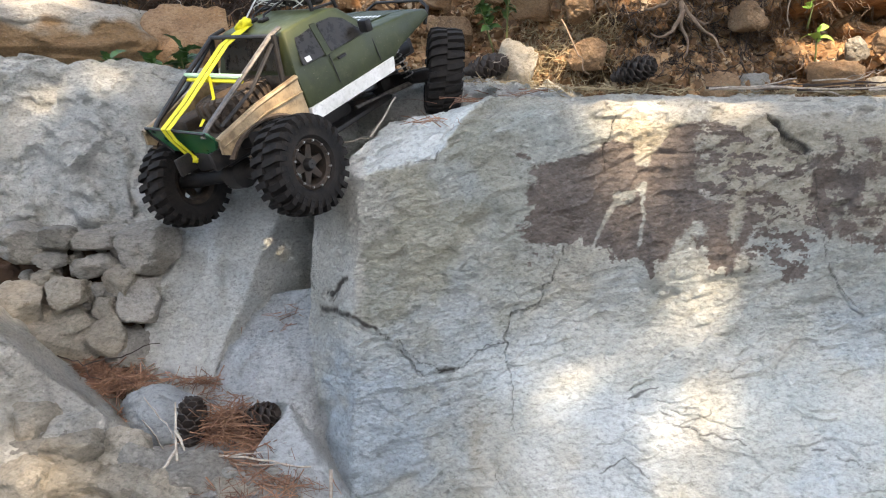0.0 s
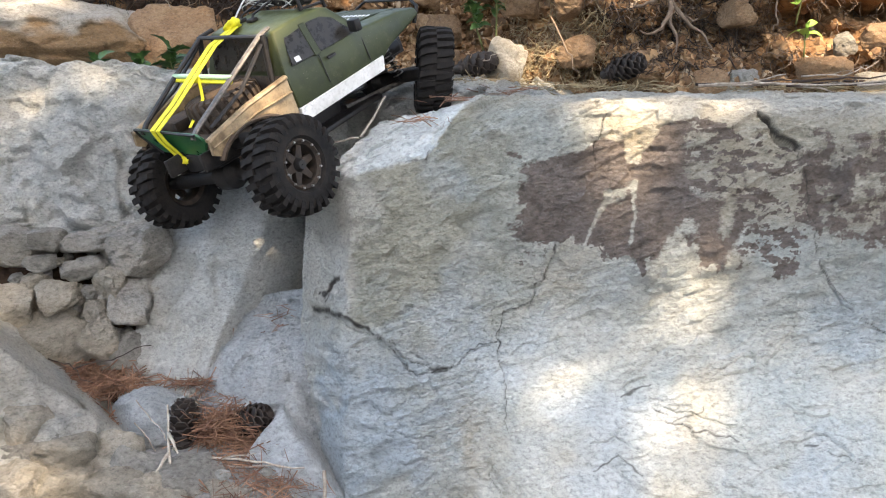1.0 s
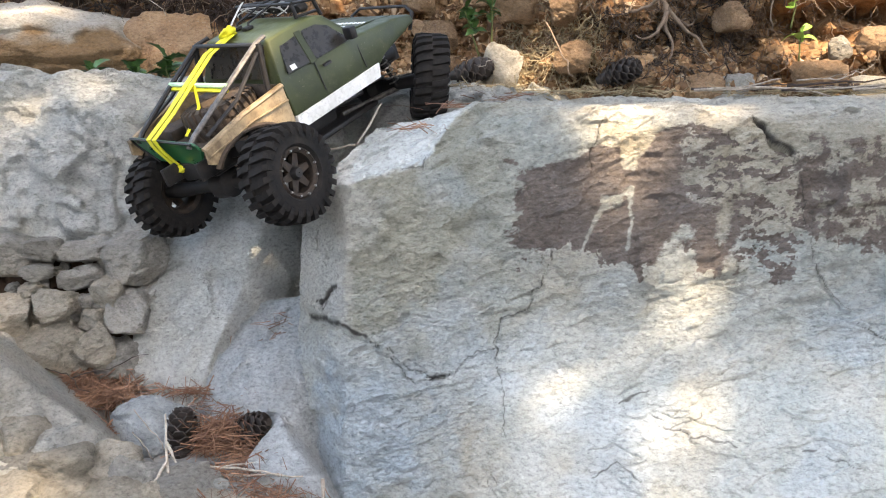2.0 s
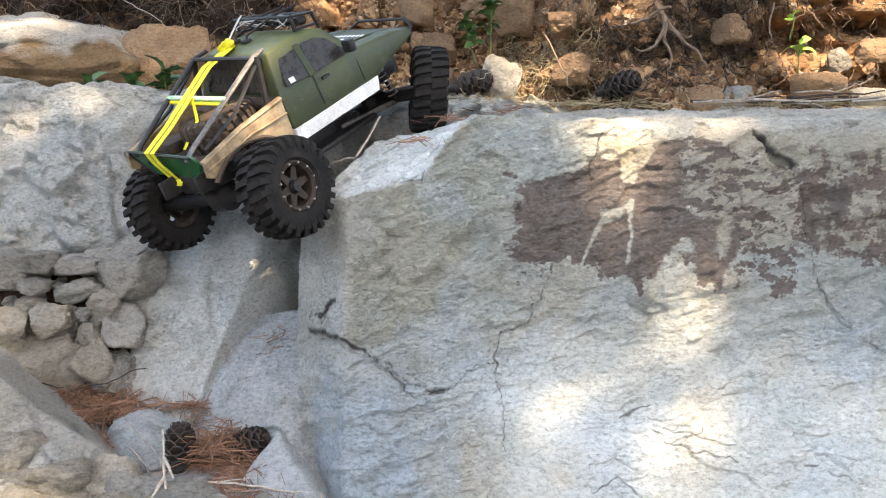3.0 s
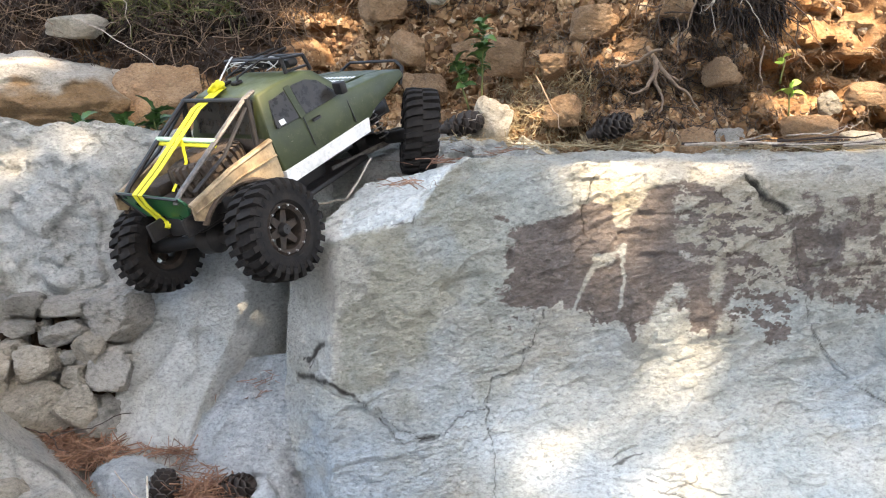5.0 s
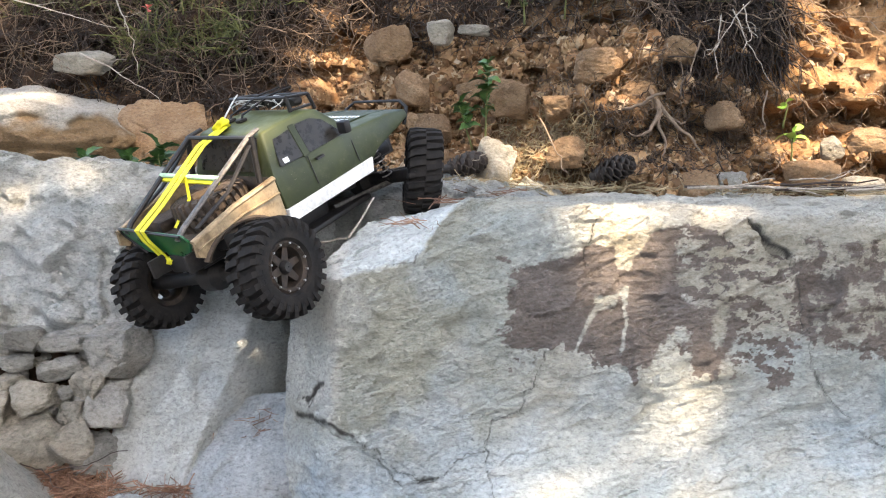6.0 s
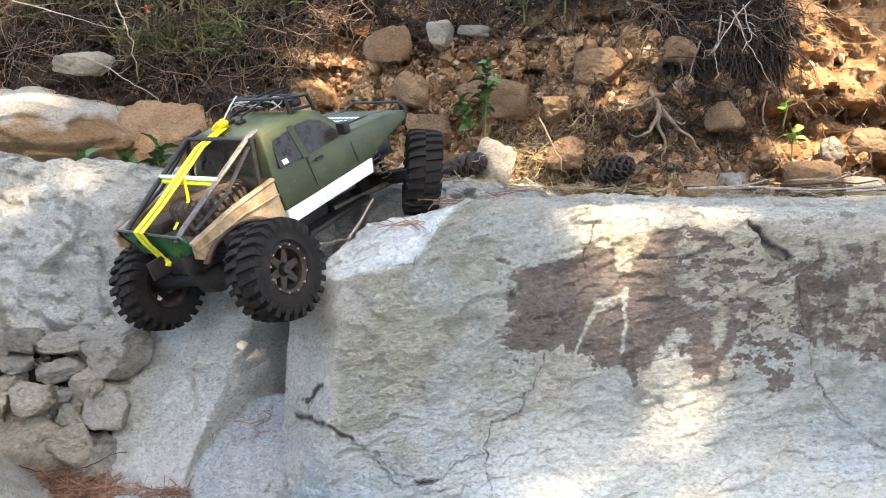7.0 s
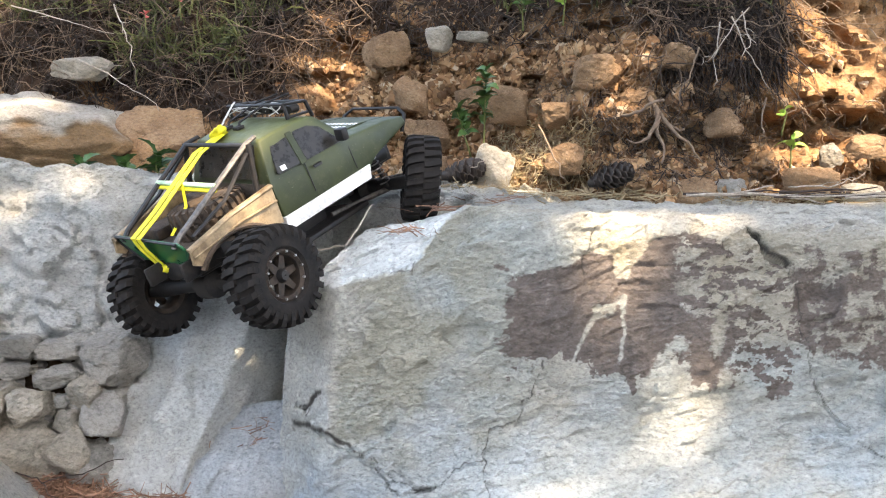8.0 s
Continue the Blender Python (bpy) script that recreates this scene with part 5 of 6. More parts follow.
    tpart("front_bumper", tube([(0.21, -0.066, 0.085), (0.232, -0.06, 0.112), (0.238, -0.045, 0.124), (0.238, 0.045, 0.124), (0.232, 0.06, 0.112), (0.21, 0.066, 0.085)], 0.0030, 8), BLACK, truck, "black tube bumper hoop")
    tpart("front_bumper_bar", tube([(0.226, -0.055, 0.095), (0.236, 0, 0.098), (0.226, 0.055, 0.095)], 0.0035, 8), BLACK, truck)
    # bed: tan sides, torn wheel arches, brown inside
    for s in (-1, 1):
        arch = [(-0.165 + 0.070 * math.cos(a), 0.010 + 0.070 * math.sin(a)) for a in (0.72 + 1.65 * k / 9 for k in range(10))]
        outline = [(-0.080, 0.118), (-0.080, 0.048)] + arch + [(-0.226, 0.050), (-0.238, 0.058), (-0.236, 0.082), (-0.16, 0.106)]
        tpart("bed_side", side_panel(outline, s, 0.0005, 0.006), TAN_PAINT, truck, "scuffed tan bed side with a cut wheel arch")
        tpart("bed_rail", tube([(-0.080, s * 0.0815, 0.119), (-0.16, s * 0.0835, 0.107), (-0.236, s * 0.082, 0.083)], 0.0048, 8), TAN_PAINT, truck, "rounded tan bed rail")
        tpart("crease", tube([(-0.082, s * 0.0868, 0.092), (-0.15, s * 0.0872, 0.089), (-0.234, s * 0.086, 0.070)], 0.0022, 6), TAN_PAINT, truck)
        bm = bmesh.new()
        rows = [[bm.verts.new((-0.165 + r * math.cos(a), s * y, 0.010 + r * math.sin(a))) for y, r in ((0.040, 0.066), (0.082, 0.069), (0.082, 0.066), (0.040, 0.063))] for a in (0.55 + 2.0 * k / 12 for k in range(13))]
        for p, q in zip(rows, rows[1:]):
            for i in range(4):
                bm.faces.new((p[i], p[(i + 1) % 4], q[(i + 1) % 4], q[i]))
        bmesh.ops.recalc_face_normals(bm, faces=bm.faces)
        tpart("inner_arch", bm, MUDDY, truck, "muddy inner wheel arch")
    tpart("bed_floor", block((-0.225, -0.074, 0.058), (-0.078, 0.074, 0.066), 0.002), MUDDY, truck, "muddy brown bed floor")
    tpart("cab_back", block((-0.079, -0.072, 0.060), (-0.070, 0.072, 0.120), 0.002), MUDDY, truck)
    # no pane: a dark sheet stands for the shade inside the open cab
    tpart("rear_window", ribbon([(-0.0805, 0, 0.130), (-0.0665, 0, 0.190)], 0.120, 0.001), WINDOW, truck, "dark panel in place of the shaded open rear of the cab")
    seat, SEAT[0] = SEAT[0], None
    spare = tpart("spare_wheel", lathe([(0.02, 0.001), (0.02, 0.012), (0.0, 0.014), (-0.01, 0.001)], 16), BLACK, truck)
    spare.matrix_local = Matrix.Translation(seat @ (Vector((-0.138, -0.012, 0.092)) * TK)) @ (CHASSIS.inverted() @ BODY).to_quaternion().to_matrix().to_4x4() @ Matrix.Rotation(radians(84), 4, "X") @ Matrix.Scale(0.80, 4)
    tpart("tyre", tyre_mesh(), MUDDY, spare, "mud-caked spare tyre")
    add_lugs(spare, MUDDY)
    SEAT[0] = seat
    tpart("cargo", block((-0.115, 0.020, 0.066), (-0.085, 0.066, 0.110), 0.006), MUDDY, truck, "muddy brown bundle")
    tpart("cargo", block((-0.200, 0.030, 0.064), (-0.150, 0.068, 0.088), 0.006), MUDDY, truck, "muddy brown bundle")
    # tube cage over the bed
    for s in (-1, 1):
        main = [(-0.060, s * 0.058, 0.203), (-0.080, s * 0.062, 0.199), (-0.150, s * 0.060, 0.152), (-0.225, s * 0.056, 0.100), (-0.238, s * 0.055, 0.085)]
        tpart("cage_tube", tube(main, 0.0042, 8), GREASE if s < 0 else BLACK, truck, "scuffed grey cage tube" if s < 0 else "black cage tube")
        tpart("cage_tube", tube([(-0.080, s * 0.066, 0.199), (-0.094, s * 0.070, 0.118)], 0.0042, 8), BLACK, truck, "black cage tube")
        tpart("cage_brace", tube([(-0.087, s * 0.066, 0.185), (-0.15, s * 0.070, 0.128), (-0.215, s * 0.07, 0.096)], 0.003, 8), BLACK, truck)
    tpart("cage_bar", tube([(-0.082, -0.062, 0.197), (-0.082, 0.062, 0.197)], 0.0042, 8), BLACK, truck)
    tpart("cage_bar", tube([(-0.148, -0.062, 0.154), (-0.148, 0.062, 0.154)], 0.0045, 8), PALE_BAR, truck, "pale green cross bar")
    tpart("cage_bar", tube([(-0.150, -0.058, 0.146), (-0.150, 0.058, 0.146)], 0.004, 8), STRAP, truck, "yellow cross bar")
    # tail panel
    bm = bmesh.new()
    rows = [[bm.verts.new((x + dx, y, z)) for x, y, z in ((-0.240, -0.066, 0.096), (-0.240, 0.066, 0.096), (-0.232, 0.070, 0.078), (-0.222, 0.046, 0.040), (-0.222, -0.046, 0.040), (-0.232, -0.070, 0.078))] for dx in (0, 0.005)]
    bm.faces.new(rows[0])
    bm.faces.new(rows[1][::-1])
    for k in range(6):
        bm.faces.new((rows[0][k], rows[1][k], rows[1][(k + 1) % 6], rows[0][(k + 1) % 6]))
    bmesh.ops.recalc_face_normals(bm, faces=bm.faces)
    bmesh.ops.bevel(bm, geom=bm.edges[:], offset=0.001, segments=1, affect="EDGES")
    tail = tpart("tail_panel", bm, GREEN_SHEET, truck, "glossy green tail panel")
    tpart("panel_edge", tube([(-0.241, -0.066, 0.096), (-0.241, 0.066, 0.096), (-0.233, 0.071, 0.078), (-0.223, 0.047, 0.040)], 0.0022, 6), BLACK, tail)
    # strap from the roof, over the bar, round the tail panel
    for y, w in ((0.020, 0.010), (0.008, 0.009)):
        tpart("strap", ribbon([(-0.052, y * 0.8 + 0.006, 0.205), (-0.10, y + 0.004, 0.190), (-0.147, y, 0.161), (-0.20, y - 0.002, 0.126), (-0.246, y - 0.004, 0.101), (-0.243, y - 0.007, 0.080), (-0.229, y - 0.010, 0.040), (-0.215, y - 0.012, 0.030)], w, 0.0014), STRAP, truck, "yellow webbing strap")
    tpart("strap_loop", ribbon([(-0.152, 0.004, 0.156), (-0.165, -0.006, 0.12), (-0.205, -0.010, 0.086)], 0.006, 0.0012), STRAP, truck, "yellow webbing strap")
    v, f = stone_verts((0.012, 0.011, 0.009), 9, 3, 9, 0.25, 0.05)
    knot = part_of("strap_knot", mesh_of("strap_knot", v * TK, f, STRAP), truck, "knotted yellow strap")
    knot.location = SEAT[0] @ (Vector((-0.050, 0.022, 0.208)) * TK)
    v, f = stone_verts((0.009, 0.012, 0.008), 12, 3, 9, 0.3, 0.05)
    knot = part_of("strap_knot", mesh_of("strap_knot", v * TK, f, STRAP), truck, "knotted yellow strap")
    knot.location = SEAT[0] @ (Vector((-0.222, -0.002, 0.030)) * TK)
    tpart("cord", tube(bend((-0.050, 0.024, 0.206), (0.020, 0.048, 0.238), -0.004, 8, 3, 0.001), 0.0014, 6), CORD, truck, "grey cord tied to the roof rack")
    # roof rack with a row of lamps and loose wires
    rack = tpart("roof_rack", tube([(0.012, -0.052, 0.203), (0.012, -0.052, 0.232), (0.012, 0.062, 0.232), (0.012, 0.062, 0.203)], 0.0032, 8), BLACK, truck, "black tube roof rack")
    for a, b in (((0.012, -0.052, 0.232), (0.052, -0.052, 0.222)), ((0.012, 0.062, 0.232), (0.052, 0.062, 0.222)), ((0.052, -0.052, 0.222), (0.052, 0.062, 0.222)), ((0.052, -0.052, 0.222), (0.056, -0.054, 0.190)),
                 ((0.052, 0.062, 0.222), (0.056, 0.064, 0.190)), ((0.012, 0.005, 0.232), (0.052, 0.005, 0.222)), ((0.012, -0.052, 0.206), (0.055, -0.052, 0.200)), ((0.012, 0.062, 0.206), (0.055, 0.062, 0.200))):
        tpart("rack_tube", tube([a, b], 0.0028, 8), BLACK, rack)
    for k in range(5):
        bm = lathe([(-0.008, 0.001), (-0.008, 0.0075), (0.004, 0.0105), (0.006, 0.0095), (0.004, 0.001)], 18)
        bmesh.ops.rotate(bm, cent=(0, 0, 0), matrix=Matrix.Rotation(radians(-90), 3, "Z"), verts=bm.verts)
        bmesh.ops.translate(bm, vec=(0.036, -0.040 + 0.0225 * k, 0.214), verts=bm.verts)
        tpart("roof_lamp", bm, BLACK, rack, "round black roof lamp")
    for k in range(5):
        r = random.Random(k + 40)
        a = (0.018, -0.03 + 0.018 * k, 0.208)
        pts = [Vector(a) + Vector((0.012 * math.sin(4.5 * t + k), 0.020 * math.sin(6 * t + 2 * k) + 0.012 * t, 0.018 * math.sin(3.1 * t) + 0.004)) for t in (i / 14 for i in range(15))]
        tpart("wire", tube(pts, 0.0010, 5), CORD, rack, "loose pale wire")
    for y in (0.035, 0.012):
        tpart("rod", tube([(-0.022, y, 0.203), (-0.018, y, 0.212), (0.016, y - 0.03, 0.236), (0.045, y - 0.045, 0.240)], 0.0022, 6), BLACK, truck, "thin black rod")
        tpart("rod_foot", block((-0.030, y - 0.006, 0.200), (-0.016, y + 0.006, 0.207), 0.002), BLACK, truck)
    SEAT[0] = None
    return truck


build_truck()

# ---------------------------------------------------------------- strands: roots, needles, grass
def strands(name, lines, radii, material, label, category, kind="stuff"):
    """Many thin threads in one mesh: lines is (count, points, 3), radii is (count, points)."""
    lines, radii = np.asarray(lines, float), np.asarray(radii, float)
    count, k, _ = lines.shape
    d = lines[:, -1] - lines[:, 0]
    d /= np.linalg.norm(d, axis=1)[:, None] + 1e-9
    ref = np.where(np.abs(d[:, 2:3]) < 0.8, np.array([[0, 0, 1.0]]), np.array([[1.0, 0, 0]]))
    a = np.cross(d, ref)
    a /= np.linalg.norm(a, axis=1)[:, None] + 1e-9
    b = np.cross(d, a)
    rings = [lines + radii[:, :, None] * (math.cos(t) * a + math.sin(t) * b)[:, None] for t in (0, 2.094, 4.189)]
    verts = np.stack(rings, 2).reshape(-1, 3)
    base = (np.arange(count)[:, None] * k + np.arange(k - 1)[None]).ravel() * 3
    faces = np.concatenate([np.stack([base + i, base + (i + 1) % 3, base + 3 + (i + 1) % 3, base + 3 + i], 1) for i in range(3)])
    return tagged(new(name, mesh_of(name, verts, faces, material, True)), label, category, kind=kind)


def scatter_lines(r, starts, ways, lengths, k, curl, sag=0.0):
    """Wavering threads from starts along ways."""
    n = len(starts)
    ways = ways / (np.linalg.norm(ways, axis=1)[:, None] + 1e-9)
    pts, here = [starts], starts.copy()
    for j in range(k - 1):
        ways = ways + r.normal(size=(n, 3)) * curl
        ways[:, 2] -= sag
        ways /= np.linalg.norm(ways, axis=1)[:, None]
        here = here + ways * (lengths / (k - 1))[:, None]
        pts.append(here)
    return np.stack(pts, 1)


def tapered(r, n, k, thick, thin=0.35, spread=0.5):
    base = thick * (1 + spread * (r.rand(n) * 2 - 1))
    return base[:, None] * np.linspace(1, thin, k)[None]


def needle_bed(name, spots, count, seed, material, label, length=0.072, thick=0.0010, lift=0.30):
    """Fallen needles over a few spots: (place, half sizes)."""
    r = np.random.RandomState(seed)
    which = r.randint(len(spots), size=count)
    mid = np.array([s[0] for s in spots])[which]
    half = np.array([s[1] for s in spots])[which]
    starts = mid + r.normal(size=(count, 3)) * half * 0.6
    ways = r.normal(size=(count, 3)) * (1, 1, lift)
    lines = scatter_lines(r, starts, ways, length * r.uniform(0.5, 1.2, count), 5, 0.10)
    lines -= (lines.mean(1) - starts)[:, None]
    return strands(name, lines, tapered(r, count, 5, thick), material, label, "pine needles")


def hanging(name, count, box_lo, box_hi, seed, material, label, category, length, thick, way=(0, -0.35, -1), curl=0.35, k=7, sag=0.05, spread=0.5, on_bank=True):
    r = np.random.RandomState(seed)
    count, thick = int(count * 1.7), thick * 1.35
    starts = r.uniform(box_lo, box_hi, (count, 3))
    if on_bank:
        starts[:, 1] = bank_depth(starts[:, 0], starts[:, 2]) + r.uniform(-0.035, 0.004, count)
    ways = np.array(way) + r.normal(size=(count, 3)) * spread
    lines = scatter_lines(r, starts, ways, length * r.uniform(0.35, 1.25, count), k, curl, sag)
    return strands(name, lines, tapered(r, count, k, thick, 0.3, 0.7), material, label, category)


def build_needles():
    needle_bed("pine_needles", [((-0.550, 1.335, 0.440), (0.060, 0.035, 0.012)), ((-0.515, 1.33, 0.440), (0.045, 0.03, 0.012)), ((-0.60, 1.36, 0.458), (0.05, 0.02, 0.010)), ((-0.655, 1.37, 0.487), (0.03, 0.012, 0.008))], 1150, 1, NEEDLE, "red-brown fallen needles filling a pocket between rocks")
    needle_bed("pine_needles", [((-0.303, 1.215, 0.405), (0.035, 0.03, 0.016)), ((-0.295, 1.22, 0.42), (0.03, 0.025, 0.018))], 420, 2, NEEDLE, "red-brown fallen needles heaped round a pine cone")
    needle_bed("pine_needles", [((-0.553, 1.29, 0.432), (0.03, 0.02, 0.006)), ((-0.495, 1.25, 0.405), (0.03, 0.025, 0.006)), ((-0.442, 1.205, 0.388), (0.03, 0.025, 0.006)), ((-0.375, 1.315, 0.448), (0.04, 0.010, 0.005)), ((-0.22, 1.115, 0.368), (0.05, 0.02, 0.010)), ((-0.23, 1.12, 0.372), (0.06, 0.03, 0.006)), ((-0.26, 1.15, 0.385), (0.06, 0.03, 0.004)), ((-0.25, 1.09, 0.366), (0.06, 0.03, 0.006)), ((-0.235, 1.20, 0.398), (0.03, 0.025, 0.006)), ((-0.25, 1.18, 0.394), (0.04, 0.03, 0.006))], 720, 3, NEEDLE, "red-brown fallen needles in the cracks between stones", 0.06)
    needle_bed("pine_needles", [((-0.285, 1.36, 0.478), (0.035, 0.012, 0.030)), ((-0.235, 1.36, 0.545), (0.02, 0.012, 0.03)), ((-0.25, 1.30, 0.445), (0.05, 0.02, 0.016)), ((-0.33, 1.29, 0.435), (0.04, 0.02, 0.006))], 90, 8, NEEDLE, "short bits of needle scattered on the cleft floor", 0.03, 0.0008)
    needle_bed("pine_needles", [((-0.30, 1.515, 0.797), (0.04, 0.012, 0.006)), ((-0.355, 1.50, 0.778), (0.03, 0.012, 0.006))], 110, 4, NEEDLE, "red-brown fallen needles caught on rock ledges", 0.045)
    needle_bed("pine_needles", [((0.06, 1.42, 0.900), (0.05, 0.04, 0.003)), ((0.0, 1.33, 0.872), (0.03, 0.03, 0.003)), ((0.14, 1.6, 0.905), (0.06, 0.06, 0.003))], 60, 5, NEEDLE, "red-brown fallen needles on top of the slab", 0.06, 0.0008, 0.12)
    needle_bed("pine_needles", [((0.30, 1.76, 0.905), (0.20, 0.05, 0.006)), ((0.75, 1.76, 0.905), (0.20, 0.04, 0.006)), ((0.05, 1.80, 0.915), (0.1, 0.05, 0.006))], 420, 6, STRAW, "dry straw and needles along the foot of the bank", 0.06)


def build_roots():
    hanging("roots", 900, (0.24, 0, 0.93), (0.72, 0, 1.16), 11, ROOT, "fine brown roots hanging out of the bank", "roots", 0.065, 0.0008, (0, -0.5, -1), 0.5)
    hanging("roots", 330, (0.17, 0, 0.92), (0.36, 0, 1.06), 12, STRAW, "pale tangled rootlets at the foot of the bank", "roots", 0.075, 0.0010, (0, -0.8, -0.4), 0.6)
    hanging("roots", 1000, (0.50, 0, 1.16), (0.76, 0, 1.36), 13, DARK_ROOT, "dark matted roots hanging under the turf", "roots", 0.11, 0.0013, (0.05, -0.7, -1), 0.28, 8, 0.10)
    hanging("roots", 240, (0.44, 0, 1.20), (0.80, 0, 1.40), 14, ROOT, "brown stems among the hanging turf", "roots", 0.14, 0.0012, (0, -0.8, -0.7), 0.25, 8, 0.06)
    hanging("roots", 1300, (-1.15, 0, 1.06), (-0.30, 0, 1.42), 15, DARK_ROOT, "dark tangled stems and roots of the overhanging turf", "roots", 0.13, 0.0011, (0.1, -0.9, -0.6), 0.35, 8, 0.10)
    hanging("dry_stems", 430, (-1.15, 0, 1.10), (-0.32, 0, 1.42), 16, ROOT, "dry brown stems on the overhanging turf", "dry grass", 0.20, 0.0009, (0.3, -0.8, -0.2), 0.26, 8, 0.06)
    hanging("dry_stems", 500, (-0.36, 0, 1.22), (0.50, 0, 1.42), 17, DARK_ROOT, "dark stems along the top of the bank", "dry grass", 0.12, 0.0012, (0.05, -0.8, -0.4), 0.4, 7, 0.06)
    hanging("dry_stems", 260, (-0.36, 0, 1.22), (1.1, 0, 1.42), 18, ROOT, "dry brown stems along the top of the bank", "dry grass", 0.14, 0.0012, (0.0, -0.7, 0.0), 0.35, 7, 0.05)
    hanging("grass", 260, (-1.15, 0, 1.30), (-0.30, 0, 1.42), 19, GRASS, "yellow-green grass on the bank", "grass", 0.15, 0.0015, (0, -0.45, 1), 0.15, 6, 0.10)
    hanging("grass", 90, (-0.80, 0, 1.17), (-0.62, 0, 1.25), 20, GRASS, "green grass tuft on the bank", "grass", 0.10, 0.0018, (0, -0.6, 0.9), 0.15, 6, 0.14)
    hanging("grass", 90, (-0.58, 0, 1.18), (-0.44, 0, 1.28), 21, GRASS, "green grass tuft on the bank", "grass", 0.10, 0.0018, (0, -0.6, 0.9), 0.15, 6, 0.14)
    hanging("grass", 160, (0.15, 0, 1.30), (0.80, 0, 1.42), 22, GRASS, "yellow-green grass on the bank", "grass", 0.12, 0.0015, (0, -0.45, 1), 0.15, 6, 0.10)
    hanging("roots", 300, (0.36, 0, 0.93), (0.66, 0, 1.12), 24, DARK_ROOT, "dark matted rootlets round a knotted root", "roots", 0.07, 0.0011, (0.1, -0.8, -0.7), 0.5, 7)
    hanging("roots", 200, (0.62, 0, 0.93), (0.95, 0, 1.10), 25, ROOT, "fine brown rootlets at the foot of the bank", "roots", 0.06, 0.0009, (0.1, -0.8, -0.5), 0.5, 7)
    # the few thick roots that stand out
    thick = [((0.472, 1.90, 1.10), (0.520, 1.80, 1.02), 0.0055, 0.002), ((0.478, 1.85, 1.075), (0.490, 1.79, 0.985), 0.005, 0.0015), ((0.490, 1.84, 1.055), (0.560, 1.79, 0.995), 0.0042, 0.0015),
             ((0.480, 1.84, 1.06), (0.445, 1.79, 1.00), 0.005, 0.0015), ((0.40, 1.9, 1.06), (0.47, 1.83, 1.095), 0.004, 0.003), ((0.56, 1.86, 1.20), (0.52, 1.84, 1.09), 0.002, 0.001),
             ((0.70, 1.86, 1.10), (0.66, 1.82, 1.0), 0.002, 0.001), ((0.24, 1.86, 1.04), (0.33, 1.80, 0.945), 0.002, 0.001)]
    for k, (a, b, r0, r1) in enumerate(thick):
        root = part("root", tube(bend(a, b, 0.01, 9, k, 0.010), [r0 + (r1 - r0) * i / 9 for i in range(10)], 8), ROOT)
        tagged(root, "knotted brown root hanging out of the bank", "root", "thick roots in the bank")


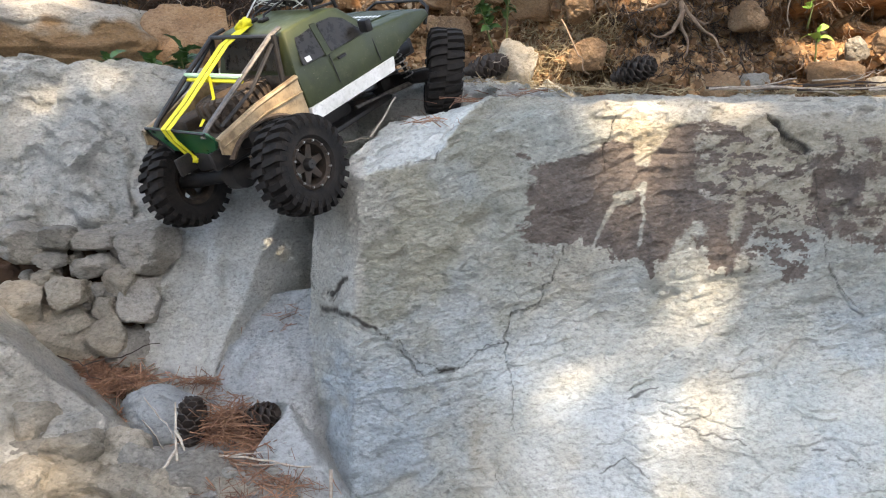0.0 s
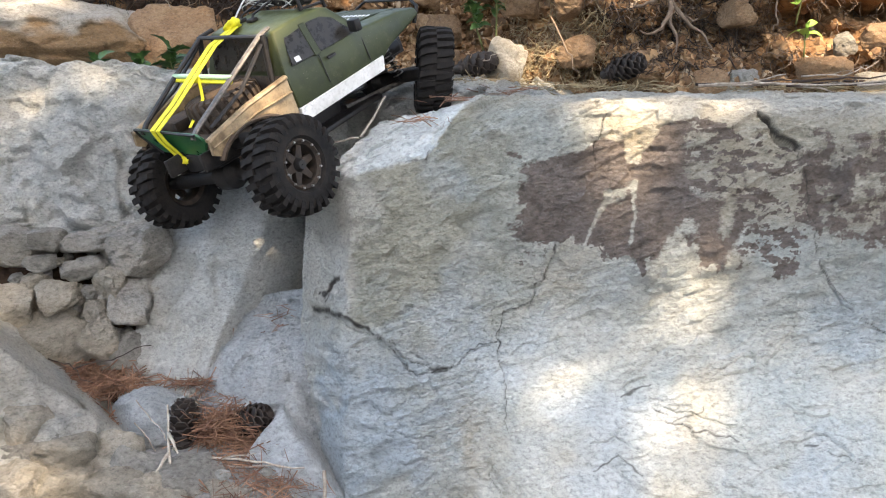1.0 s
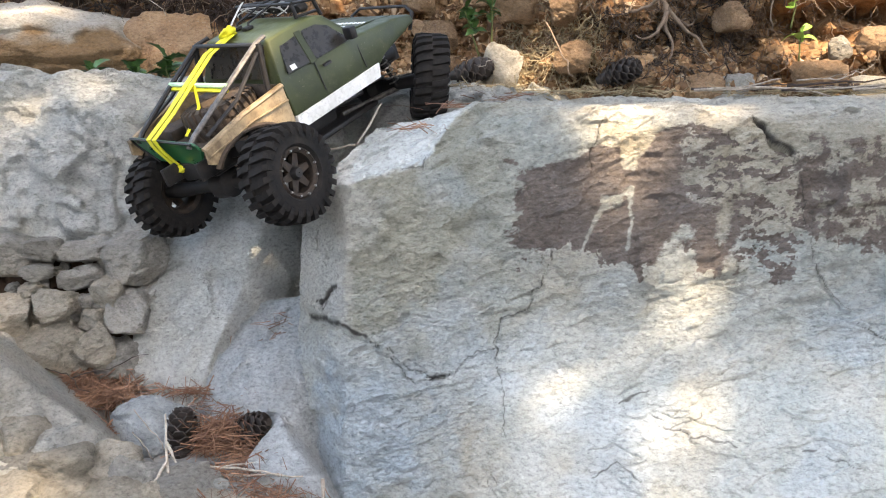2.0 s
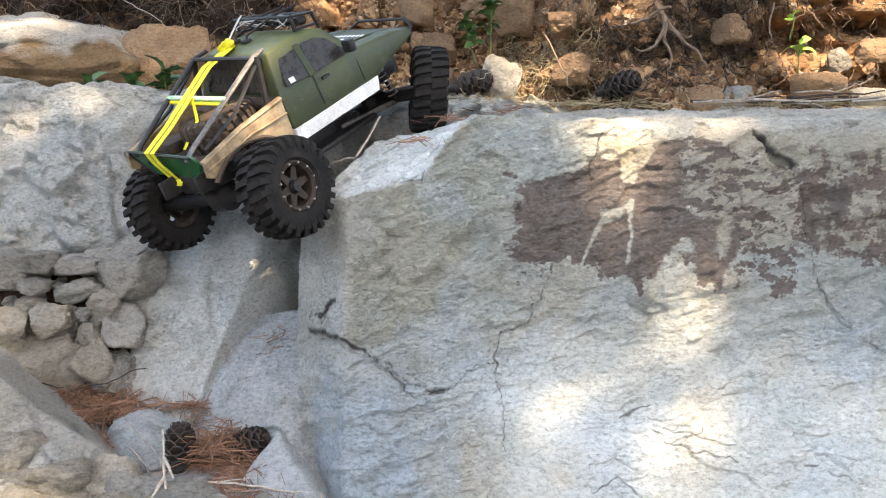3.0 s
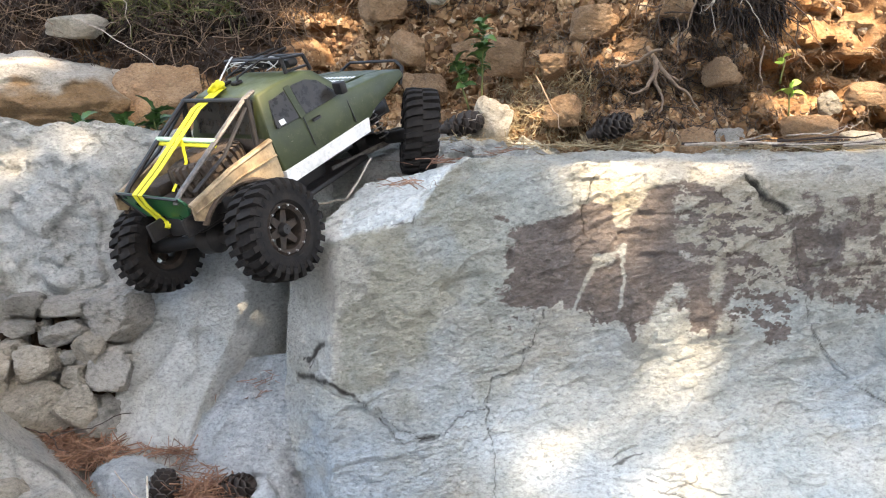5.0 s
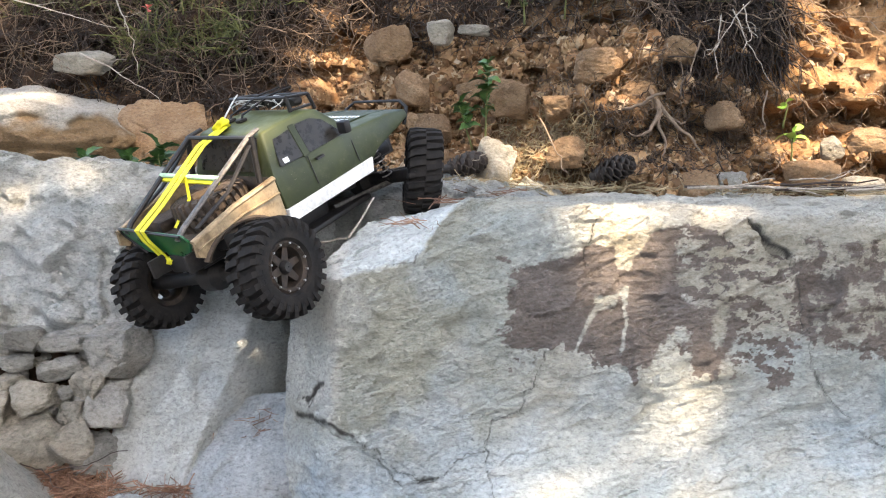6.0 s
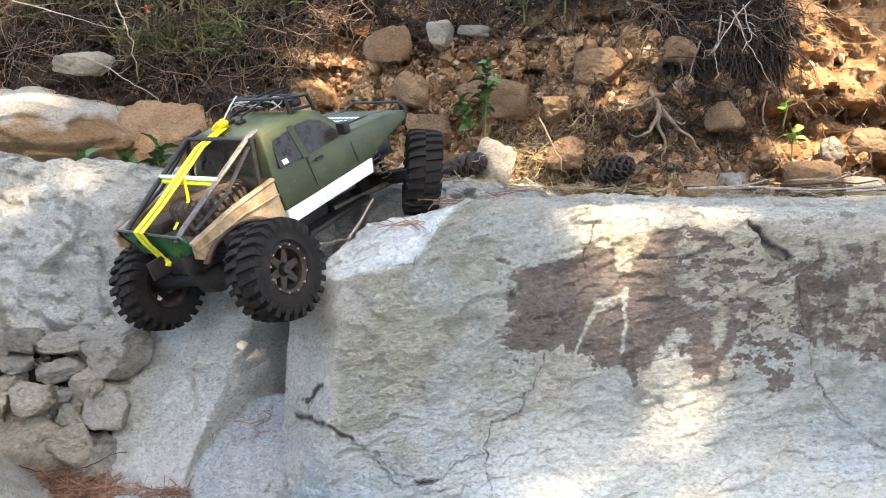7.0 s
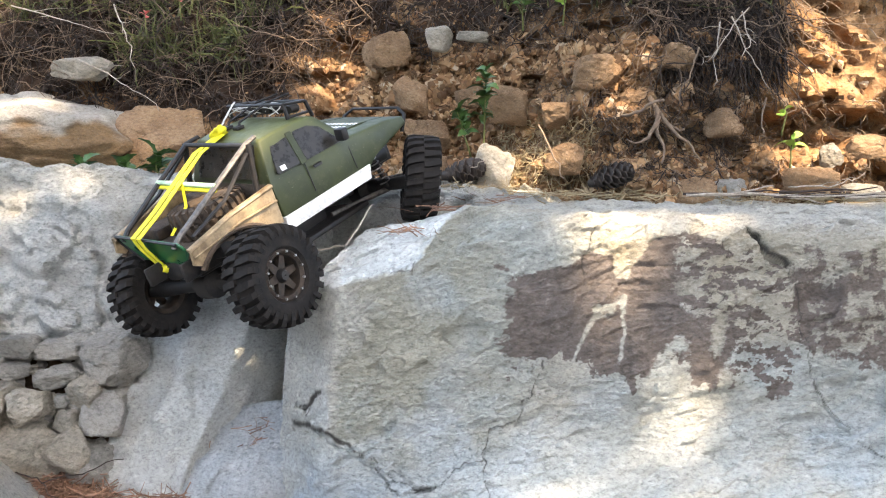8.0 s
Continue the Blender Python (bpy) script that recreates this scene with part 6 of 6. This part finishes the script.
def build_twigs():
    def twig(a, b, r0, r1, seed, mat, label, wob=0.003, n=9, forks=0):
        pts = bend(a, b, 0, n, seed, wob)
        ob = part("twig", tube(pts, [r0 + (r1 - r0) * i / n for i in range(n + 1)], 7), mat)
        tagged(ob, label, "twig", "loose twigs")
        for q in range(forks):
            p = pts[3 + 2 * q]
            d = (Vector(b) - Vector(a)) * 0.22
            part("side_shoot", tube(bend(p, p + d + Vector((0.02 * (-1) ** q, -0.01, 0.015)), 0, 4, seed + q, wob), [r1, r1, r1 * 0.8, r1 * 0.7, r1 * 0.5], 6), mat, ob)
    twig((-0.366, 1.165, 0.468), (-0.332, 1.055, 0.335), 0.0014, 0.0030, 1, WHITE_TWIG, "bleached forked twig standing among stones", 0.004, 12, 2)
    twig((-0.329, 1.15, 0.394), (-0.166, 1.12, 0.398), 0.0022, 0.0012, 2, WHITE_TWIG, "bleached twig lying on stones", 0.0035, 12, 1)
    twig((-0.318, 1.145, 0.388), (-0.187, 1.11, 0.386), 0.0020, 0.0010, 3, BARK, "grey twig lying on stones", 0.004, 12)
    twig((-0.56, 1.30, 0.475), (-0.445, 1.33, 0.520), 0.0012, 0.0007, 31, DARK_ROOT, "thin dark stalk arching over the needles", 0.005, 12)
    twig((-0.62, 1.33, 0.485), (-0.51, 1.29, 0.458), 0.0012, 0.0007, 32, DARK_ROOT, "thin dark stalk arching over the needles", 0.006, 12)
    twig((-0.425, 1.20, 0.462), (-0.375, 1.175, 0.395), 0.0010, 0.0007, 33, BARK, "thin grey stalk beside a pine cone", 0.004, 12)
    twig((-0.53, 1.26, 0.435), (-0.44, 1.19, 0.385), 0.0009, 0.0006, 34, STRAW, "long dry straw lying in a crack", 0.004, 12)
    twig((-0.128, 1.105, 0.395), (-0.122, 1.085, 0.315), 0.0030, 0.0026, 4, BARK, "grey twig stub leaning on the slab", 0.002)
    twig((-0.43, 1.20, 0.425), (-0.395, 1.18, 0.39), 0.0012, 0.0009, 5, BARK, "thin dark twig among needles")
    twig((-0.245, 1.505, 0.805), (-0.115, 1.46, 0.828), 0.0024, 0.0016, 6, WHITE_TWIG, "bleached bent twig in the cleft", 0.004)
    twig((-0.10, 1.40, 0.84), (-0.055, 1.44, 0.905), 0.0022, 0.0016, 7, BARK, "grey twig leaning in the cleft", 0.002)
    twig((-0.265, 1.58, 0.905), (-0.250, 1.52, 0.80), 0.0009, 0.0007, 8, STRAW, "long dry straw hanging over the rock", 0.002)
    for k in range(13):
        r = random.Random(k + 60)
        x, y = r.uniform(0.48, 0.92), r.uniform(1.62, 1.78)
        w = r.uniform(0.10, 0.30)
        twig((x, y, 0.905 + r.uniform(0, 0.012)), (x + w, y + r.uniform(-0.04, 0.03), 0.903 + r.uniform(0, 0.02)), r.uniform(0.0016, 0.0032), 0.0012, k + 60, DARK_ROOT if k % 3 else BARK,
             "thin dark twig lying along the foot of the bank", 0.005)
    for k, (a, b) in enumerate((((0.66, 1.87, 1.28), (0.56, 1.83, 1.17)), ((0.62, 1.85, 1.26), (0.70, 1.81, 1.10)), ((0.60, 1.86, 1.25), (0.58, 1.82, 1.10)), ((0.64, 1.85, 1.27), (0.67, 1.82, 1.15)))):
        twig(a, b, 0.0014, 0.0007, k + 90, BARK, "bleached twig hanging in the dark turf", 0.011, 12, 2)
    for k, (a, b) in enumerate((((-0.80, 2.12, 1.18), (-0.56, 2.02, 1.07)), ((-0.70, 2.08, 1.30), (-0.64, 2.02, 1.14)), ((-0.95, 2.12, 1.30), (-0.74, 2.05, 1.24)), ((0.72, 1.76, 0.925), (0.93, 1.74, 0.945)), ((0.02, 1.84, 0.925), (0.12, 1.82, 0.955)))):
        twig(a, b, 0.0017, 0.0007, k + 120, BARK, "dry crooked twig hanging from the bank", 0.011, 12, 2)


# ---------------------------------------------------------------- pine cones
def cone_scale():
    """One woody scale, thick at its lip."""
    w = [(-0.003, 0, 0), (0.003, 0, 0), (0.0075, 0.013, 0.002), (0.004, 0.018, 0.0045), (-0.004, 0.018, 0.0045), (-0.0075, 0.013, 0.002)]
    verts = [(x, y, z + 0.0007) for x, y, z in w] + [(x, y, z - 0.0007) for x, y, z in w]
    faces = [(0, 1, 2, 5), (5, 2, 3, 4), (11, 8, 7, 6), (10, 9, 8, 11)] + [(i, i + 6, (i + 1) % 6 + 6, (i + 1) % 6) for i in range(6)]
    return mesh_of("scale", np.array(verts), faces, CONE, False)


def build_cones():
    scale = cone_scale()
    first = tagged(new("pine_cone"), "open dark brown pine cone lying among needles", "pine cone", "pine cones")
    part("core", tube([(0, 0, 0), (0, 0, 0.02), (0, 0, 0.05), (0, 0, 0.066)], [0.006, 0.012, 0.009, 0.003], 10), CONE, first)
    n = 64
    for k in range(n):
        t = k / (n - 1)
        ob = part_of("scale", scale, first)
        size = 1.05 * math.sin(math.pi * (0.12 + 0.80 * (1 - t) ** 0.85)) + 0.15
        ob.matrix_local = Matrix.Translation((0, 0, 0.004 + 0.060 * t)) @ Matrix.Rotation(k * 2.39996, 4, "Z") @ Matrix.Rotation(radians(5 + 45 * t), 4, "X") @ Matrix.Translation((0, 0.004, 0)) @ Matrix.Scale(size, 4)
    first.matrix_world = pose(-0.360, 1.195, 0.368, -14, 8, 20) @ Matrix.Scale(1.22, 4)
    for p in (pose(-0.308, 1.235, 0.392, 60, 20, 70), pose(0.335, 1.775, 0.925, 70, 10, 60), pose(0.045, 1.80, 0.935, 75, 30, 100), pose(0.655, 1.86, 1.315, 80, 10, 80)):
        copy_thing(first, p)


# ---------------------------------------------------------------- leafy plants
def leaf_mesh(name, length, width, material, notch=0.0):
    verts, faces = [], []
    for i in range(9):
        t = i / 8
        w = width * math.sin(math.pi * (0.06 + 0.94 * t) ** 0.8) ** 0.9 * (1 + (notch if i % 2 else -notch))
        y, z = length * t, 0.16 * length * math.sin(math.pi * 0.9 * t) - 0.10 * length * t * t
        verts += [(-w / 2, y, z + 0.12 * w), (0, y, z), (w / 2, y, z + 0.12 * w)]
    n = len(verts)
    for i in range(8):
        faces += [(3 * i, 3 * i + 1, 3 * i + 4, 3 * i + 3), (3 * i + 1, 3 * i + 2, 3 * i + 5, 3 * i + 4)]
    verts += [(x, y, z - 0.0005) for x, y, z in verts]
    faces += [tuple(n + q for q in f[::-1]) for f in faces]
    return mesh_of(name, np.array(verts), faces, material)


def build_plant(place, leaves, length, width, material, label, seed, tall=0.05, notch=0.0, lean=(0, -0.4)):
    r = random.Random(seed)
    plant = tagged(new("plant"), label, "plant")
    plant.location = place
    me = leaf_mesh("leaf", length, width, material, notch)
    part("stem", tube(bend((0, 0, -0.03), (lean[0] * tall, lean[1] * tall, tall), 0, 5, seed, 0.002), [0.0022, 0.002, 0.0018, 0.0016, 0.0014, 0.001], 6), GRASS, plant)
    for k in range(leaves):
        h = tall * (0.25 + 0.75 * (k + 1) / leaves)
        ob = part_of("leaf", me, plant)
        a = k * 137.5 + r.uniform(-20, 20)
        ob.matrix_local = Matrix.Translation((lean[0] * h, lean[1] * h, h)) @ Matrix.Rotation(radians(a), 4, "Z") @ Matrix.Rotation(radians(r.uniform(-15, 50)), 4, "X") @ Matrix.Rotation(radians(r.uniform(-35, 35)), 4, "Y") @ Matrix.Scale(r.uniform(0.55, 1.2), 4)


def build_plants():
    build_plant((0.745, 1.83, 0.985), 6, 0.040, 0.020, BRIGHT_LEAF, "small lime-green seedling with oval leaves on the bank", 1, 0.035)
    build_plant((0.735, 1.86, 1.055), 3, 0.025, 0.018, BRIGHT_LEAF, "small lime-green sprout on the bank", 9, 0.02)
    build_plant((0.130, 1.89, 1.00), 30, 0.034, 0.020, LEAF, "dark green leafy plant growing on the bank", 2, 0.15, 0.12)
    build_plant((0.105, 1.91, 1.00), 22, 0.030, 0.018, LEAF, "dark green leafy plant growing on the bank", 3, 0.07, 0.12, (-0.4, -0.4))
    build_plant((-0.500, 1.74, 0.925), 20, 0.042, 0.020, LEAF, "green jagged-leaved plant behind the boulder", 4, 0.045, 0.20)
    build_plant((-0.560, 1.75, 0.925), 16, 0.036, 0.018, LEAF, "green jagged-leaved plant behind the boulder", 5, 0.025, 0.20, (-0.6, -0.3))
    build_plant((-0.655, 1.76, 0.925), 12, 0.034, 0.017, LEAF, "green jagged-leaved plant behind the boulder", 6, 0.03, 0.20)
    build_plant((0.215, 2.02, 1.275), 7, 0.045, 0.020, LEAF, "green sprig at the top of the bank", 7, 0.04)
    build_plant((0.300, 2.0, 1.285), 7, 0.040, 0.018, BRIGHT_LEAF, "green sprig at the top of the bank", 8, 0.04)
    build_plant((-0.560, 2.12, 1.30), 5, 0.022, 0.014, RED_LEAF, "small red-leaved sprig on the turf", 10, 0.03)
    build_plant((-0.650, 2.15, 1.27), 4, 0.020, 0.012, RED_LEAF, "small red-leaved sprig on the turf", 11, 0.02)


build_needles()
build_roots()
build_twigs()
build_cones()
build_plants()
